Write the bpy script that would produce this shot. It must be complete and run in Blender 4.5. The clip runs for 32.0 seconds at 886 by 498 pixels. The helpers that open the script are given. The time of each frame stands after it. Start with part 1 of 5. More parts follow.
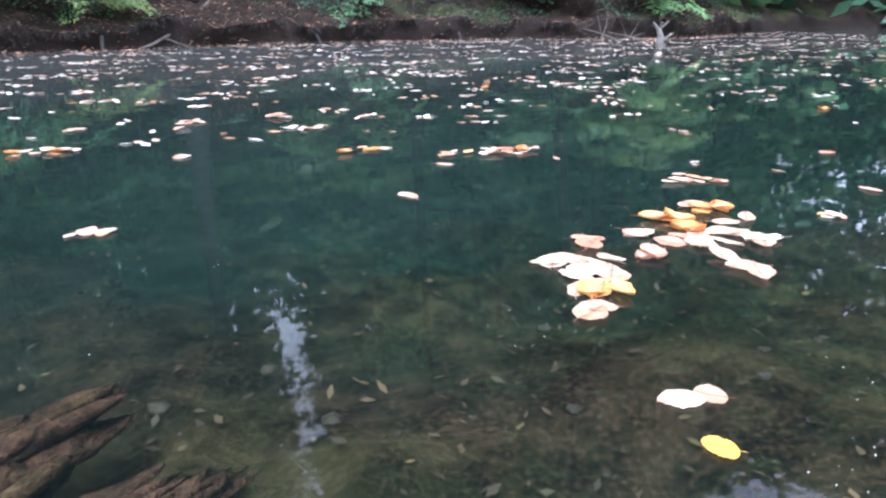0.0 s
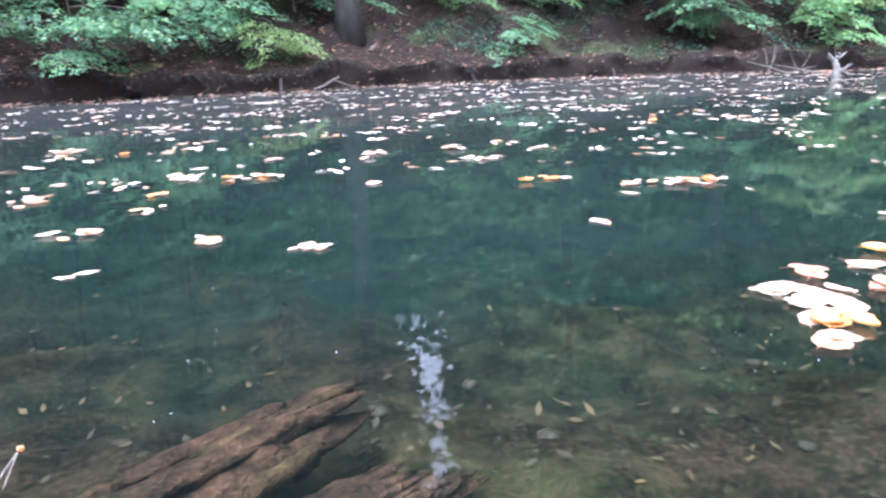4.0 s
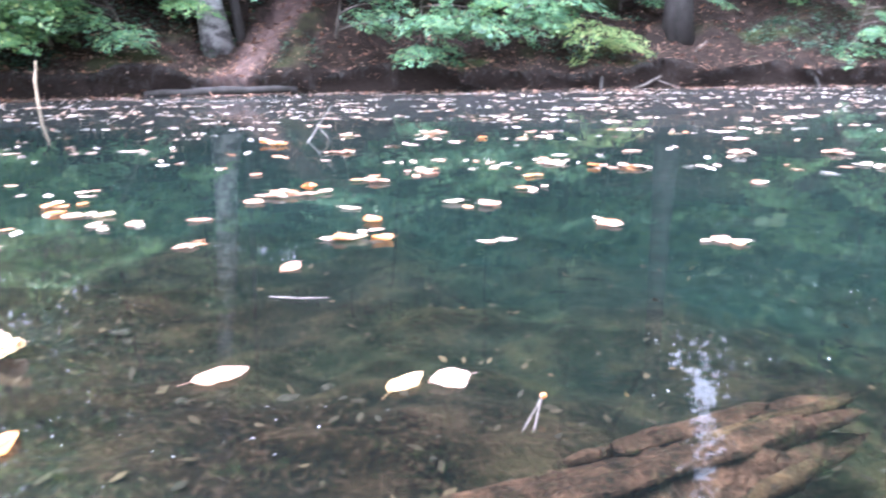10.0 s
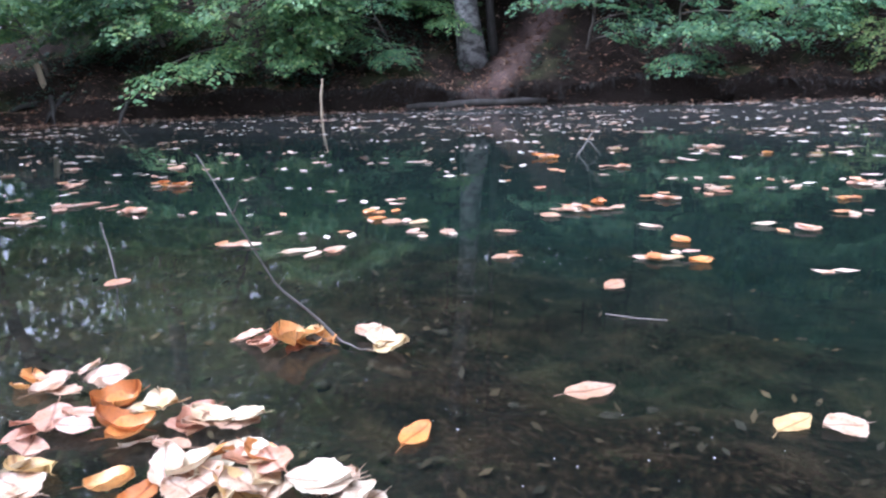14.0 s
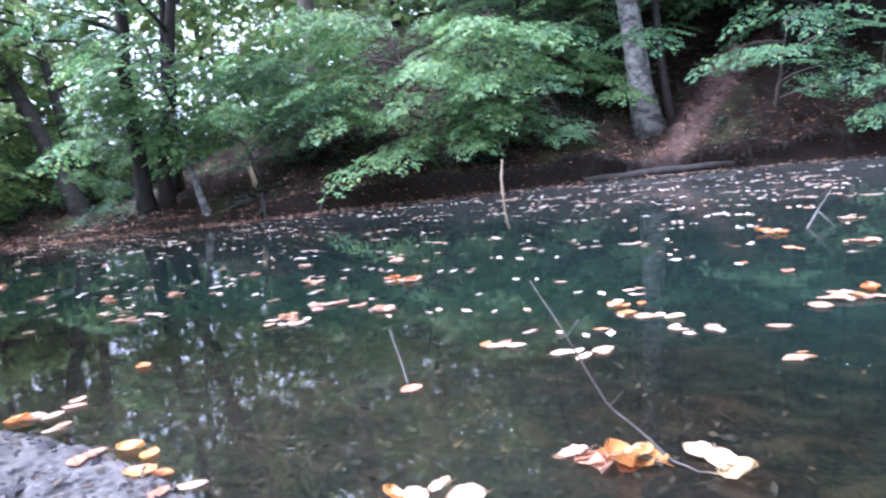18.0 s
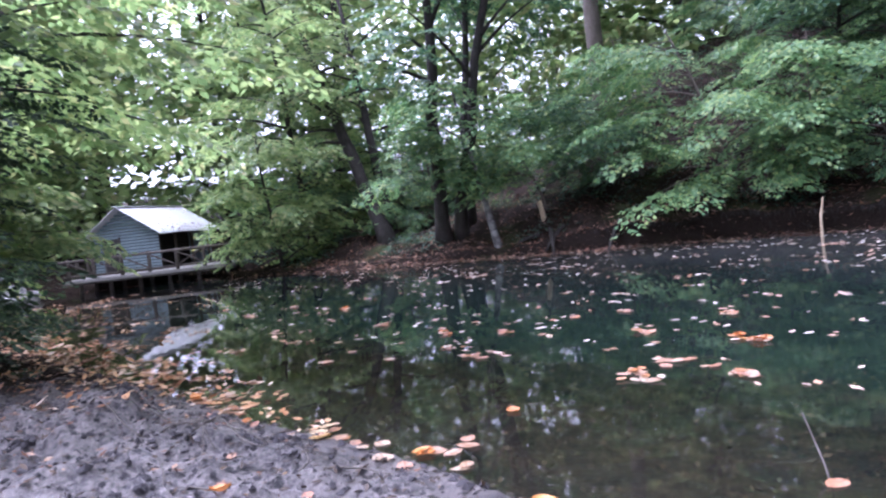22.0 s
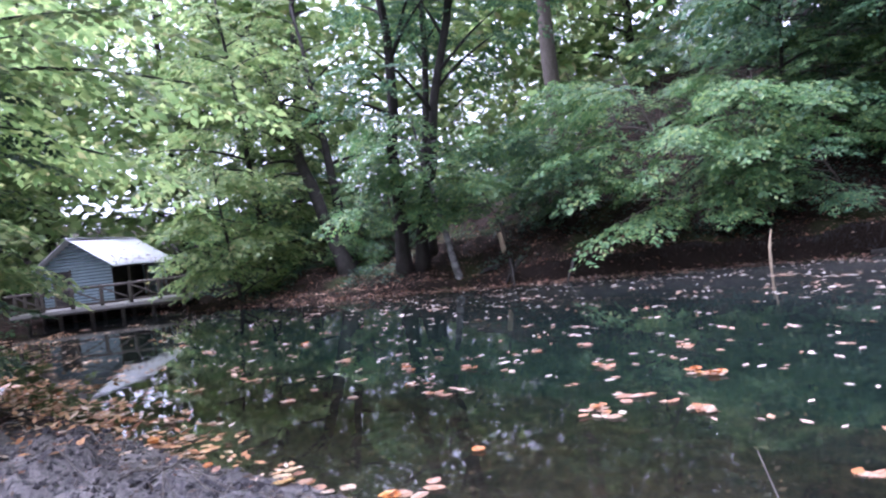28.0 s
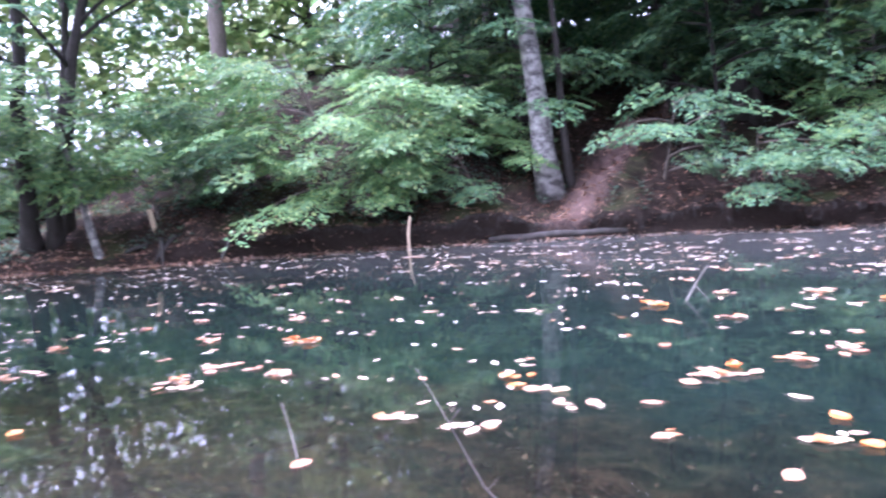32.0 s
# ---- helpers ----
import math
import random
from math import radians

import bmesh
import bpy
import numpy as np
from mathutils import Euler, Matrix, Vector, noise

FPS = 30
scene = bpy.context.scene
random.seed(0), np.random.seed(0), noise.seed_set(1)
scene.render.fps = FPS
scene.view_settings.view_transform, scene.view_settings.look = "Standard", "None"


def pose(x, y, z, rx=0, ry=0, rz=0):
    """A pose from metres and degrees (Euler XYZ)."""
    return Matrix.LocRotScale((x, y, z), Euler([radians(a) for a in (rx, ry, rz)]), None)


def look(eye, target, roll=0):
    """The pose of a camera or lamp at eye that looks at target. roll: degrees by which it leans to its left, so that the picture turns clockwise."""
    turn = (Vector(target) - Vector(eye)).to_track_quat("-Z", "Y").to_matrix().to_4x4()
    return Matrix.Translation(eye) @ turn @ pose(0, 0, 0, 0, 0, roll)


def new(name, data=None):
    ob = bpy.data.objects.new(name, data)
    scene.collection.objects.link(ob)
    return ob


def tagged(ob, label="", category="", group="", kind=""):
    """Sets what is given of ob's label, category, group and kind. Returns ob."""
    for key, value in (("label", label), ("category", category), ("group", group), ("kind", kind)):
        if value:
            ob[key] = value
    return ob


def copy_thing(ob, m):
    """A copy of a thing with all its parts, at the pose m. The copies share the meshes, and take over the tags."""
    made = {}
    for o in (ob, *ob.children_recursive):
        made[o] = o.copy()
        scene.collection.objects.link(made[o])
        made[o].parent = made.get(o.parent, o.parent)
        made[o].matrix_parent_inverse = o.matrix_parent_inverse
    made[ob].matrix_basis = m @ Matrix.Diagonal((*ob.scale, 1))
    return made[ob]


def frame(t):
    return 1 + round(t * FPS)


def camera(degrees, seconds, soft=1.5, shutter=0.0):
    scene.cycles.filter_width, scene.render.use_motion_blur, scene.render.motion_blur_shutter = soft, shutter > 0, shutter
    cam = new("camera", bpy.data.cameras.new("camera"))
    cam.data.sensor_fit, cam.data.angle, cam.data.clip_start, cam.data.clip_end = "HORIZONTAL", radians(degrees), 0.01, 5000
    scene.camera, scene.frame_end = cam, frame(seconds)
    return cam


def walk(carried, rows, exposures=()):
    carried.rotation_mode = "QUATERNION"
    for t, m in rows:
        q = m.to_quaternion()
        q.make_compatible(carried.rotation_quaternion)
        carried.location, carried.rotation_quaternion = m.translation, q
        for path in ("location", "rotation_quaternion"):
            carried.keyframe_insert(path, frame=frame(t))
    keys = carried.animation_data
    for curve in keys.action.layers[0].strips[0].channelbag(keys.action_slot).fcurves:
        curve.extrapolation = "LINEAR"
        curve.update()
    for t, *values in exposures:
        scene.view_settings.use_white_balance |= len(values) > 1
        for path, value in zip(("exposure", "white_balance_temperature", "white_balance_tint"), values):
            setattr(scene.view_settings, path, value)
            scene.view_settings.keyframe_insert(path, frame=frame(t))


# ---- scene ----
cam = camera(66.4, 32.0, soft=2.3, shutter=0.5)
PATH = [
    (0, (2.72, 0.771, 0.736), (3.595, 2.438, 0.061), 0.4),
    (0.5, (2.729, 0.783, 0.696), (3.594, 2.468, 0.054), 0.2),
    (1, (2.72, 0.791, 0.668), (3.576, 2.513, 0.118), 0.4),
    (1.5, (2.694, 0.791, 0.654), (3.484, 2.533, 0.069), 0.0),
    (2, (2.679, 0.809, 0.655), (3.413, 2.574, 0.066), -0.3),
    (2.5, (2.639, 0.785, 0.673), (3.313, 2.577, 0.093), -0.8),
    (3, (2.571, 0.809, 0.683), (3.191, 2.621, 0.107), -0.8),
    (3.5, (2.542, 0.798, 0.692), (3.125, 2.624, 0.121), -1.2),
    (4, (2.498, 0.809, 0.695), (3.014, 2.657, 0.128), -1.3),
    (4.5, (2.455, 0.816, 0.688), (2.878, 2.686, 0.118), -1.1),
    (6.5, (2.279, 0.915, 0.63), (2.495, 2.816, 0.047), -2.1),
    (7, (2.265, 0.914, 0.629), (2.454, 2.817, 0.042), -2.3),
    (7.5, (2.241, 0.921, 0.617), (2.383, 2.829, 0.033), -2.3),
    (8, (2.217, 0.908, 0.622), (2.293, 2.82, 0.039), -2.3),
    (8.5, (2.186, 0.927, 0.614), (2.221, 2.841, 0.037), -2.5),
    (9, (2.144, 0.925, 0.614), (2.095, 2.839, 0.036), -1.9),
    (9.5, (2.092, 0.923, 0.625), (1.957, 2.846, 0.091), -1.1),
    (10, (2.033, 0.919, 0.62), (1.762, 2.823, 0.072), -0.6),
    (10.5, (1.966, 0.891, 0.628), (1.523, 2.756, 0.056), -0.1),
    (11, (1.9, 0.873, 0.64), (1.321, 2.701, 0.071), -1.3),
    (11.5, (1.863, 0.856, 0.637), (1.205, 2.66, 0.078), -1.9),
    (12, (1.828, 0.842, 0.644), (1.1, 2.621, 0.089), -2.2),
    (12.5, (1.774, 0.821, 0.653), (0.952, 2.56, 0.104), -1.1),
    (13, (1.742, 0.808, 0.657), (0.848, 2.521, 0.14), -1.8),
    (13.5, (1.74, 0.811, 0.657), (0.848, 2.527, 0.148), -2.1),
    (15.5, (1.733, 0.808, 0.66), (0.823, 2.522, 0.177), -2.8),
    (16, (1.687, 0.773, 0.676), (0.71, 2.457, 0.22), -3.4),
    (16.5, (1.654, 0.735, 0.691), (0.584, 2.371, 0.269), -1.8),
    (17, (1.615, 0.716, 0.745), (0.53, 2.359, 0.396), -3.7),
    (17.5, (1.507, 0.63, 0.784), (0.303, 2.194, 0.465), -5.4),
    (18, (1.418, 0.569, 0.829), (0.13, 2.075, 0.555), -6.9),
    (18.5, (1.365, 0.53, 0.842), (0.004, 1.972, 0.581), -7.4),
    (19, (1.317, 0.469, 0.854), (-0.123, 1.832, 0.591), -7.4),
    (19.5, (1.273, 0.442, 0.865), (-0.225, 1.745, 0.619), -7.2),
    (20, (1.224, 0.379, 0.894), (-0.352, 1.591, 0.672), -6.8),
    (20.5, (1.155, 0.364, 0.917), (-0.493, 1.479, 0.707), -6.4),
    (21, (1.139, 0.284, 0.968), (-0.564, 1.319, 0.81), -5.3),
    (21.5, (1.119, 0.213, 1.011), (-0.624, 1.188, 0.895), -5.8),
    (22, (1.092, 0.184, 1.027), (-0.671, 1.123, 0.925), -6.5),
    (22.5, (1.074, 0.192, 1.019), (-0.715, 1.082, 0.929), -6.8),
    (23, (1.038, 0.217, 1.019), (-0.772, 1.065, 0.938), -7.2),
    (23.5, (1.008, 0.24, 1.004), (-0.806, 1.076, 0.913), -6.6),
    (24, (1.017, 0.252, 1.001), (-0.793, 1.098, 0.92), -7.1),
    (24.5, (1.024, 0.24, 1.015), (-0.78, 1.099, 0.93), -7.2),
    (25, (1.051, 0.199, 1.035), (-0.737, 1.092, 0.964), -7.1),
    (25.5, (1.079, 0.193, 1.048), (-0.685, 1.133, 0.979), -7.0),
    (26, (1.109, 0.175, 1.056), (-0.631, 1.159, 1.0), -7.2),
    (26.5, (1.06, 0.212, 1.037), (-0.649, 1.25, 0.993), -7.0),
    (28.5, (1.183, 0.137, 1.122), (-0.512, 1.199, 1.098), -6.4),
    (29, (1.259, 0.141, 1.141), (-0.365, 1.308, 1.121), -5.9),
    (29.5, (1.286, 0.202, 1.11), (-0.288, 1.436, 1.062), -5.6),
    (30, (1.314, 0.264, 1.08), (-0.19, 1.58, 1.004), -5.2),
    (30.5, (1.397, 0.341, 1.03), (0.026, 1.793, 0.914), -4.5),
    (31, (1.437, 0.396, 1.026), (0.142, 1.915, 0.898), -4.1),
    (31.5, (1.482, 0.442, 1.001), (0.269, 2.025, 0.846), -4.1),
    (32, (1.507, 0.54, 0.94), (0.439, 2.224, 0.784), -3.9),
]
EXPOSURES = [(0, 2.95, 5000, 16), (4, 3.65, 4950, 19), (7, 4.1, 5050, 25), (9.5, 4.1, 5050, 25), (11, 3.55, 5050, 22), (12.3, 2.5, 5000, 20), (16, 2.65, 4900, 20), (19, 3.3, 4950, 30), (22, 2.65, 5150, 35), (26, 2.62, 5150, 35), (29, 2.63, 5150, 34), (31, 3.45, 5050, 39), (32, 3.6, 5050, 39)]
walk(cam, [(t, look(eye, target, roll)) for t, eye, target, roll in PATH], EXPOSURES)

# ---------------------------------------------------------------- light
world = bpy.data.worlds.new("sky")
scene.world = world
world.use_nodes = True
wn = world.node_tree
sky = wn.nodes.new("ShaderNodeTexSky")
sky.sky_type = "NISHITA"
sky.sun_disc = False
sky.sun_elevation = radians(67)
sky.sun_rotation = radians(230)
sky.air_density, sky.dust_density, sky.ozone_density = 1.0, 5.0, 1.0
wn.nodes["Background"].inputs["Strength"].default_value = 0.15
cloud = wn.nodes.new("ShaderNodeHueSaturation")
cloud.inputs["Saturation"].default_value = 0.02
wn.links.new(sky.outputs["Color"], cloud.inputs["Color"])
wn.links.new(cloud.outputs["Color"], wn.nodes["Background"].inputs["Color"])

sun_data = bpy.data.lights.new("sun", "SUN")
sun_data.energy = 0.5
sun_data.angle = radians(50)
sun_data.color = (1.0, 0.98, 0.95)
sun = new("sun", sun_data)
sun.matrix_world = look((-6, -1, 21), (0, 4, 0))


# ---------------------------------------------------------------- material tools
def material(name):
    m = bpy.data.materials.new(name)
    m.use_nodes = True
    return m, m.node_tree, m.node_tree.nodes["Principled BSDF"]


def link(nt, a, b):
    nt.links.new(a, b)


def coords(nt, world_space=False):
    if world_space:
        return nt.nodes.new("ShaderNodeNewGeometry").outputs["Position"]
    return nt.nodes.new("ShaderNodeTexCoord").outputs["Object"]


def noise_node(nt, vec, scale, detail=4.0, rough=0.55, stretch=None):
    if stretch:
        mp = nt.nodes.new("ShaderNodeMapping")
        mp.inputs["Scale"].default_value = stretch
        link(nt, vec, mp.inputs["Vector"])
        vec = mp.outputs["Vector"]
    n = nt.nodes.new("ShaderNodeTexNoise")
    n.inputs["Scale"].default_value = scale
    n.inputs["Detail"].default_value = detail
    n.inputs["Roughness"].default_value = rough
    link(nt, vec, n.inputs["Vector"])
    return n.outputs["Fac"]


def ramp(nt, fac, stops):
    r = nt.nodes.new("ShaderNodeValToRGB")
    e = r.color_ramp.elements
    while len(e) < len(stops):
        e.new(0.5)
    for el, (p, c) in zip(e, stops):
        el.position, el.color = p, (*c, 1.0) if len(c) == 3 else c
    link(nt, fac, r.inputs["Fac"])
    return r.outputs["Color"]


def mix(nt, fac, a, b, mode="MIX"):
    n = nt.nodes.new("ShaderNodeMix")
    n.data_type, n.blend_type = "RGBA", mode
    for sock, v in ((n.inputs[0], fac), (n.inputs[6], a), (n.inputs[7], b)):
        if isinstance(v, (int, float)):
            sock.default_value = v
        elif isinstance(v, tuple):
            sock.default_value = (*v, 1.0)
        else:
            link(nt, v, sock)
    return n.outputs[2]


def bump(nt, height, strength, distance, bsdf):
    b = nt.nodes.new("ShaderNodeBump")
    b.inputs["Strength"].default_value = strength
    b.inputs["Distance"].default_value = distance
    link(nt, height, b.inputs["Height"])
    link(nt, b.outputs["Normal"], bsdf.inputs["Normal"])


def island(nt):
    return nt.nodes.new("ShaderNodeNewGeometry").outputs["Random Per Island"]


def object_random(nt):
    return nt.nodes.new("ShaderNodeObjectInfo").outputs["Random"]


def mixmath(nt, op, a, b=0.0, c=0.0):
    n = nt.nodes.new("ShaderNodeMath")
    n.operation = op
    for k, v in enumerate((a, b, c)):
        if isinstance(v, (int, float)):
            n.inputs[k].default_value = v
        else:
            link(nt, v, n.inputs[k])
    return n.outputs[0]


def leafy(name, stops, rough=0.5, through_light=0.4, per_island=True, spots=0.0, veins=False):
    """Thin leaf: coloured by chance, lets some light through."""
    m, nt, b = material(name)
    rnd = island(nt) if per_island else object_random(nt)
    col = ramp(nt, rnd, stops)
    if spots:
        shift = nt.nodes.new("ShaderNodeVectorMath")
        link(nt, coords(nt), shift.inputs[0])
        link(nt, rnd, shift.inputs[1])
        big, small = noise_node(nt, shift.outputs[0], 26.0, 3.0), noise_node(nt, shift.outputs[0], 130.0, 3.0)
        col = mix(nt, ramp(nt, big, [(0.42, (0, 0, 0)), (0.68, (1, 1, 1))]), col, mix(nt, 0.65, col, (0.30, 0.13, 0.05)))
        col = mix(nt, ramp(nt, small, [(0.52, (0, 0, 0)), (0.72, (spots, spots, spots))]), col, (0.10, 0.045, 0.02))
    link(nt, col, b.inputs["Base Color"])
    b.inputs["Roughness"].default_value = rough
    b.inputs["Specular IOR Level"].default_value = 0.4
    if veins:
        sep = nt.nodes.new("ShaderNodeSeparateXYZ")
        link(nt, coords(nt), sep.inputs[0])
        rib = mixmath(nt, "ABSOLUTE", sep.outputs["X"])
        wave = mixmath(nt, "SINE", mixmath(nt, "MULTIPLY", mixmath(nt, "SUBTRACT", sep.outputs["Y"], mixmath(nt, "MULTIPLY", rib, 0.9)), 1100.0))
        bump(nt, wave, 0.15, 0.0006, b)
        line = ramp(nt, rib, [(0.0012, (0.45, 0.36, 0.28)), (0.0030, (1, 1, 1))])
        col = mix(nt, 1.0, col, line, "MULTIPLY")
        link(nt, col, b.inputs["Base Color"])
    tr = nt.nodes.new("ShaderNodeBsdfTranslucent")
    link(nt, col, tr.inputs["Color"])
    ms = nt.nodes.new("ShaderNodeMixShader")
    ms.inputs[0].default_value = through_light
    link(nt, b.outputs[0], ms.inputs[1])
    link(nt, tr.outputs[0], ms.inputs[2])
    link(nt, ms.outputs[0], nt.nodes["Material Output"].inputs["Surface"])
    return m


def barky(name, stops, scale=6.0, stretch=(1, 1, 0.35), rough=0.85, relief=0.6, depth=0.02):
    m, nt, b = material(name)
    c = coords(nt)
    n = noise_node(nt, c, scale, 6.0, 0.65, stretch)
    fine = noise_node(nt, c, scale * 6, 4.0, 0.6, stretch)
    col = mix(nt, 0.35, ramp(nt, n, stops), ramp(nt, fine, stops))
    link(nt, col, b.inputs["Base Color"])
    b.inputs["Roughness"].default_value = rough
    b.inputs["Specular IOR Level"].default_value = 0.15
    bump(nt, mix(nt, 0.5, n, fine), relief, depth, b)
    return m


# ---------------------------------------------------------------- materials
M = {}
M["green"] = leafy("beech_leaf", [(0.0, (0.040, 0.096, 0.050)), (0.5, (0.068, 0.140, 0.063)), (0.85, (0.110, 0.190, 0.070)), (1.0, (0.17, 0.235, 0.088))])
# darker copy of the beech leaf, its shade put into the colour
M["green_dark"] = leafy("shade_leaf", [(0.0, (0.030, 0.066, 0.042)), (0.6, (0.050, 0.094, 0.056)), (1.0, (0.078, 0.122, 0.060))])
# lighter copy that paints in brighter light on the hut-side trees
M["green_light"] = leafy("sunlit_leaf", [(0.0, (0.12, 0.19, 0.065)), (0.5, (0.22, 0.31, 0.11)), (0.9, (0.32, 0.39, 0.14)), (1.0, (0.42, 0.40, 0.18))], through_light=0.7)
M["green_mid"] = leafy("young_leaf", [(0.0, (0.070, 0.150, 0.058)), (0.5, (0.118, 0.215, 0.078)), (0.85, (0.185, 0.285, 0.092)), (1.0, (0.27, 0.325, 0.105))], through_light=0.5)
# leaf darkened so that the shore bush carries its shade in the colour
M["green_shade"] = leafy("painted_shade_leaf", [(0.0, (0.016, 0.036, 0.018)), (0.6, (0.03, 0.06, 0.026)), (1.0, (0.05, 0.085, 0.03))])
M["loose"] = leafy("loose_leaf", [(0.0, (0.42, 0.15, 0.04)), (0.2, (0.50, 0.26, 0.13)), (0.45, (0.50, 0.30, 0.22)), (0.75, (0.56, 0.43, 0.33)), (1.0, (0.62, 0.55, 0.42))], 0.35, 0.2, True, 0.45)
M["litter"] = leafy("fallen_leaf_litter", [(0.0, (0.045, 0.022, 0.014)), (0.4, (0.15, 0.07, 0.038)), (0.75, (0.26, 0.13, 0.07)), (1.0, (0.40, 0.28, 0.19))], 0.7, 0.15)
M["float_far"] = leafy("floating_leaf_far", [(0.0, (0.34, 0.13, 0.045)), (0.3, (0.46, 0.27, 0.16)), (0.6, (0.58, 0.43, 0.33)), (1.0, (0.72, 0.63, 0.53))], 0.35, 0.15)
M["raft"] = leafy("shore_raft_leaf", [(0.0, (0.16, 0.07, 0.03)), (0.35, (0.40, 0.18, 0.07)), (0.7, (0.55, 0.32, 0.15)), (1.0, (0.68, 0.55, 0.42))], 0.4, 0.15)
M["pale"] = leafy("pale_leaf", [(0.0, (0.34, 0.19, 0.12)), (0.5, (0.42, 0.29, 0.20)), (1.0, (0.52, 0.43, 0.31))], 0.35, 0.2, False, 0.5, True)
M["pink"] = leafy("pinkish_leaf", [(0.0, (0.36, 0.15, 0.09)), (0.5, (0.42, 0.22, 0.145)), (1.0, (0.48, 0.29, 0.21))], 0.35, 0.2, False, 0.45, True)
M["orange"] = leafy("orange_leaf", [(0.0, (0.42, 0.13, 0.03)), (0.5, (0.58, 0.22, 0.05)), (1.0, (0.68, 0.34, 0.10))], 0.35, 0.25, False, 0.4, True)
M["golden"] = leafy("golden_leaf", [(0.0, (0.60, 0.33, 0.03)), (1.0, (0.66, 0.40, 0.05))], 0.35, 0.25, False, 0.25, True)
M["yellow"] = leafy("yellow_leaf", [(0.0, (0.46, 0.28, 0.09)), (0.3, (0.50, 0.37, 0.18)), (1.0, (0.56, 0.48, 0.33))], 0.35, 0.25, False, 0.3, True)
M["bark_grey"] = barky("grey_beech_bark", [(0.40, (0.02, 0.018, 0.016)), (0.47, (0.08, 0.075, 0.068)), (0.53, (0.19, 0.18, 0.165)), (0.70, (0.33, 0.32, 0.29))], 4.5, (1, 1, 1.5))
M["bark_dark"] = barky("dark_bark", [(0.3, (0.014, 0.012, 0.010)), (0.6, (0.042, 0.037, 0.032)), (0.85, (0.085, 0.078, 0.068))], 7.0)
M["bark_brown"] = barky("brown_bark", [(0.3, (0.05, 0.04, 0.03)), (0.6, (0.13, 0.11, 0.09)), (0.85, (0.22, 0.20, 0.17))], 7.0)
M["wood_pale"] = barky("pale_dead_wood", [(0.3, (0.22, 0.16, 0.10)), (0.6, (0.42, 0.33, 0.22)), (0.85, (0.55, 0.46, 0.34))], 14.0, (1, 1, 0.15))
M["twig"] = barky("twig_bark", [(0.3, (0.06, 0.05, 0.042)), (0.7, (0.19, 0.17, 0.145))], 30.0)
M["sunk_wood"] = barky("waterlogged_wood", [(0.38, (0.008, 0.005, 0.004)), (0.5, (0.056, 0.029, 0.020)), (0.66, (0.175, 0.094, 0.064))], 13.0, (1, 1, 1), 0.6, 1.0, 0.04)
M["sunk_pale"] = barky("split_heartwood", [(0.40, (0.012, 0.008, 0.005)), (0.5, (0.07, 0.042, 0.024)), (0.66, (0.19, 0.115, 0.065))], 18.0, (1, 1, 1), 0.6, 1.0, 0.03)


def plain(name, stops, scale=8.0, rough=0.7, metal=0.0, stretch=None, relief=0.3, depth=0.005):
    """A worn surface: two scales of blotches and a fine relief."""
    m, nt, b = material(name)
    c = coords(nt)
    n, f = noise_node(nt, c, scale, 5.0, 0.6, stretch), noise_node(nt, c, scale * 7, 4.0, 0.6, stretch)
    link(nt, mix(nt, 0.4, ramp(nt, n, stops), ramp(nt, f, stops)), b.inputs["Base Color"])
    b.inputs["Roughness"].default_value, b.inputs["Metallic"].default_value = rough, metal
    b.inputs["Specular IOR Level"].default_value = 0.2
    bump(nt, mix(nt, 0.5, n, f), relief, depth, b)
    return m


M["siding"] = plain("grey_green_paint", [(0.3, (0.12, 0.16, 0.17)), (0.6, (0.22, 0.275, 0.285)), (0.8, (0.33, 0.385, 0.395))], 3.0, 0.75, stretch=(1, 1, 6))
M["roofing"] = plain("pale_roof_sheet", [(0.3, (0.55, 0.55, 0.54)), (0.6, (0.74, 0.74, 0.73)), (0.8, (0.82, 0.82, 0.82))], 2.0, 0.4)
M["timber"] = plain("weathered_timber", [(0.3, (0.045, 0.036, 0.03)), (0.6, (0.10, 0.085, 0.07)), (0.8, (0.18, 0.155, 0.13))], 6.0, 0.85, stretch=(1, 6, 6))
M["decking"] = plain("worn_deck_boards", [(0.3, (0.15, 0.135, 0.12)), (0.6, (0.24, 0.225, 0.20)), (0.8, (0.33, 0.31, 0.28))], 5.0, 0.8, stretch=(6, 1, 6))
# dark boards, which also paint in the shade inside the porch
M["dark_inside"] = plain("dark_boards", [(0.3, (0.02, 0.018, 0.016)), (0.7, (0.05, 0.045, 0.04))], 6.0, 0.9)
M["stone"] = plain("grey_stone", [(0.3, (0.13, 0.125, 0.12)), (0.6, (0.25, 0.24, 0.23)), (0.8, (0.36, 0.35, 0.34))], 12.0, 0.8, relief=0.6, depth=0.01)
M["mud_clod"] = plain("dark_mud", [(0.3, (0.025, 0.022, 0.022)), (0.6, (0.06, 0.054, 0.055)), (0.8, (0.11, 0.10, 0.105))], 30.0, 0.7, relief=0.8, depth=0.01)
M["bed_leaf"] = leafy("sunken_leaf", [(0.0, (0.02, 0.014, 0.009)), (0.6, (0.055, 0.038, 0.024)), (0.95, (0.10, 0.065, 0.035)), (1.0, (0.15, 0.09, 0.035))], 0.7, 0.1)
M["bed_stone"] = plain("dark_bed_stone", [(0.3, (0.02, 0.017, 0.014)), (0.6, (0.055, 0.046, 0.038)), (0.8, (0.10, 0.088, 0.075))], 1.5, 0.7)
M["speck"] = plain("glint_speck", [(0.3, (0.7, 0.68, 0.62)), (0.7, (0.85, 0.84, 0.8))], 50.0, 0.6)


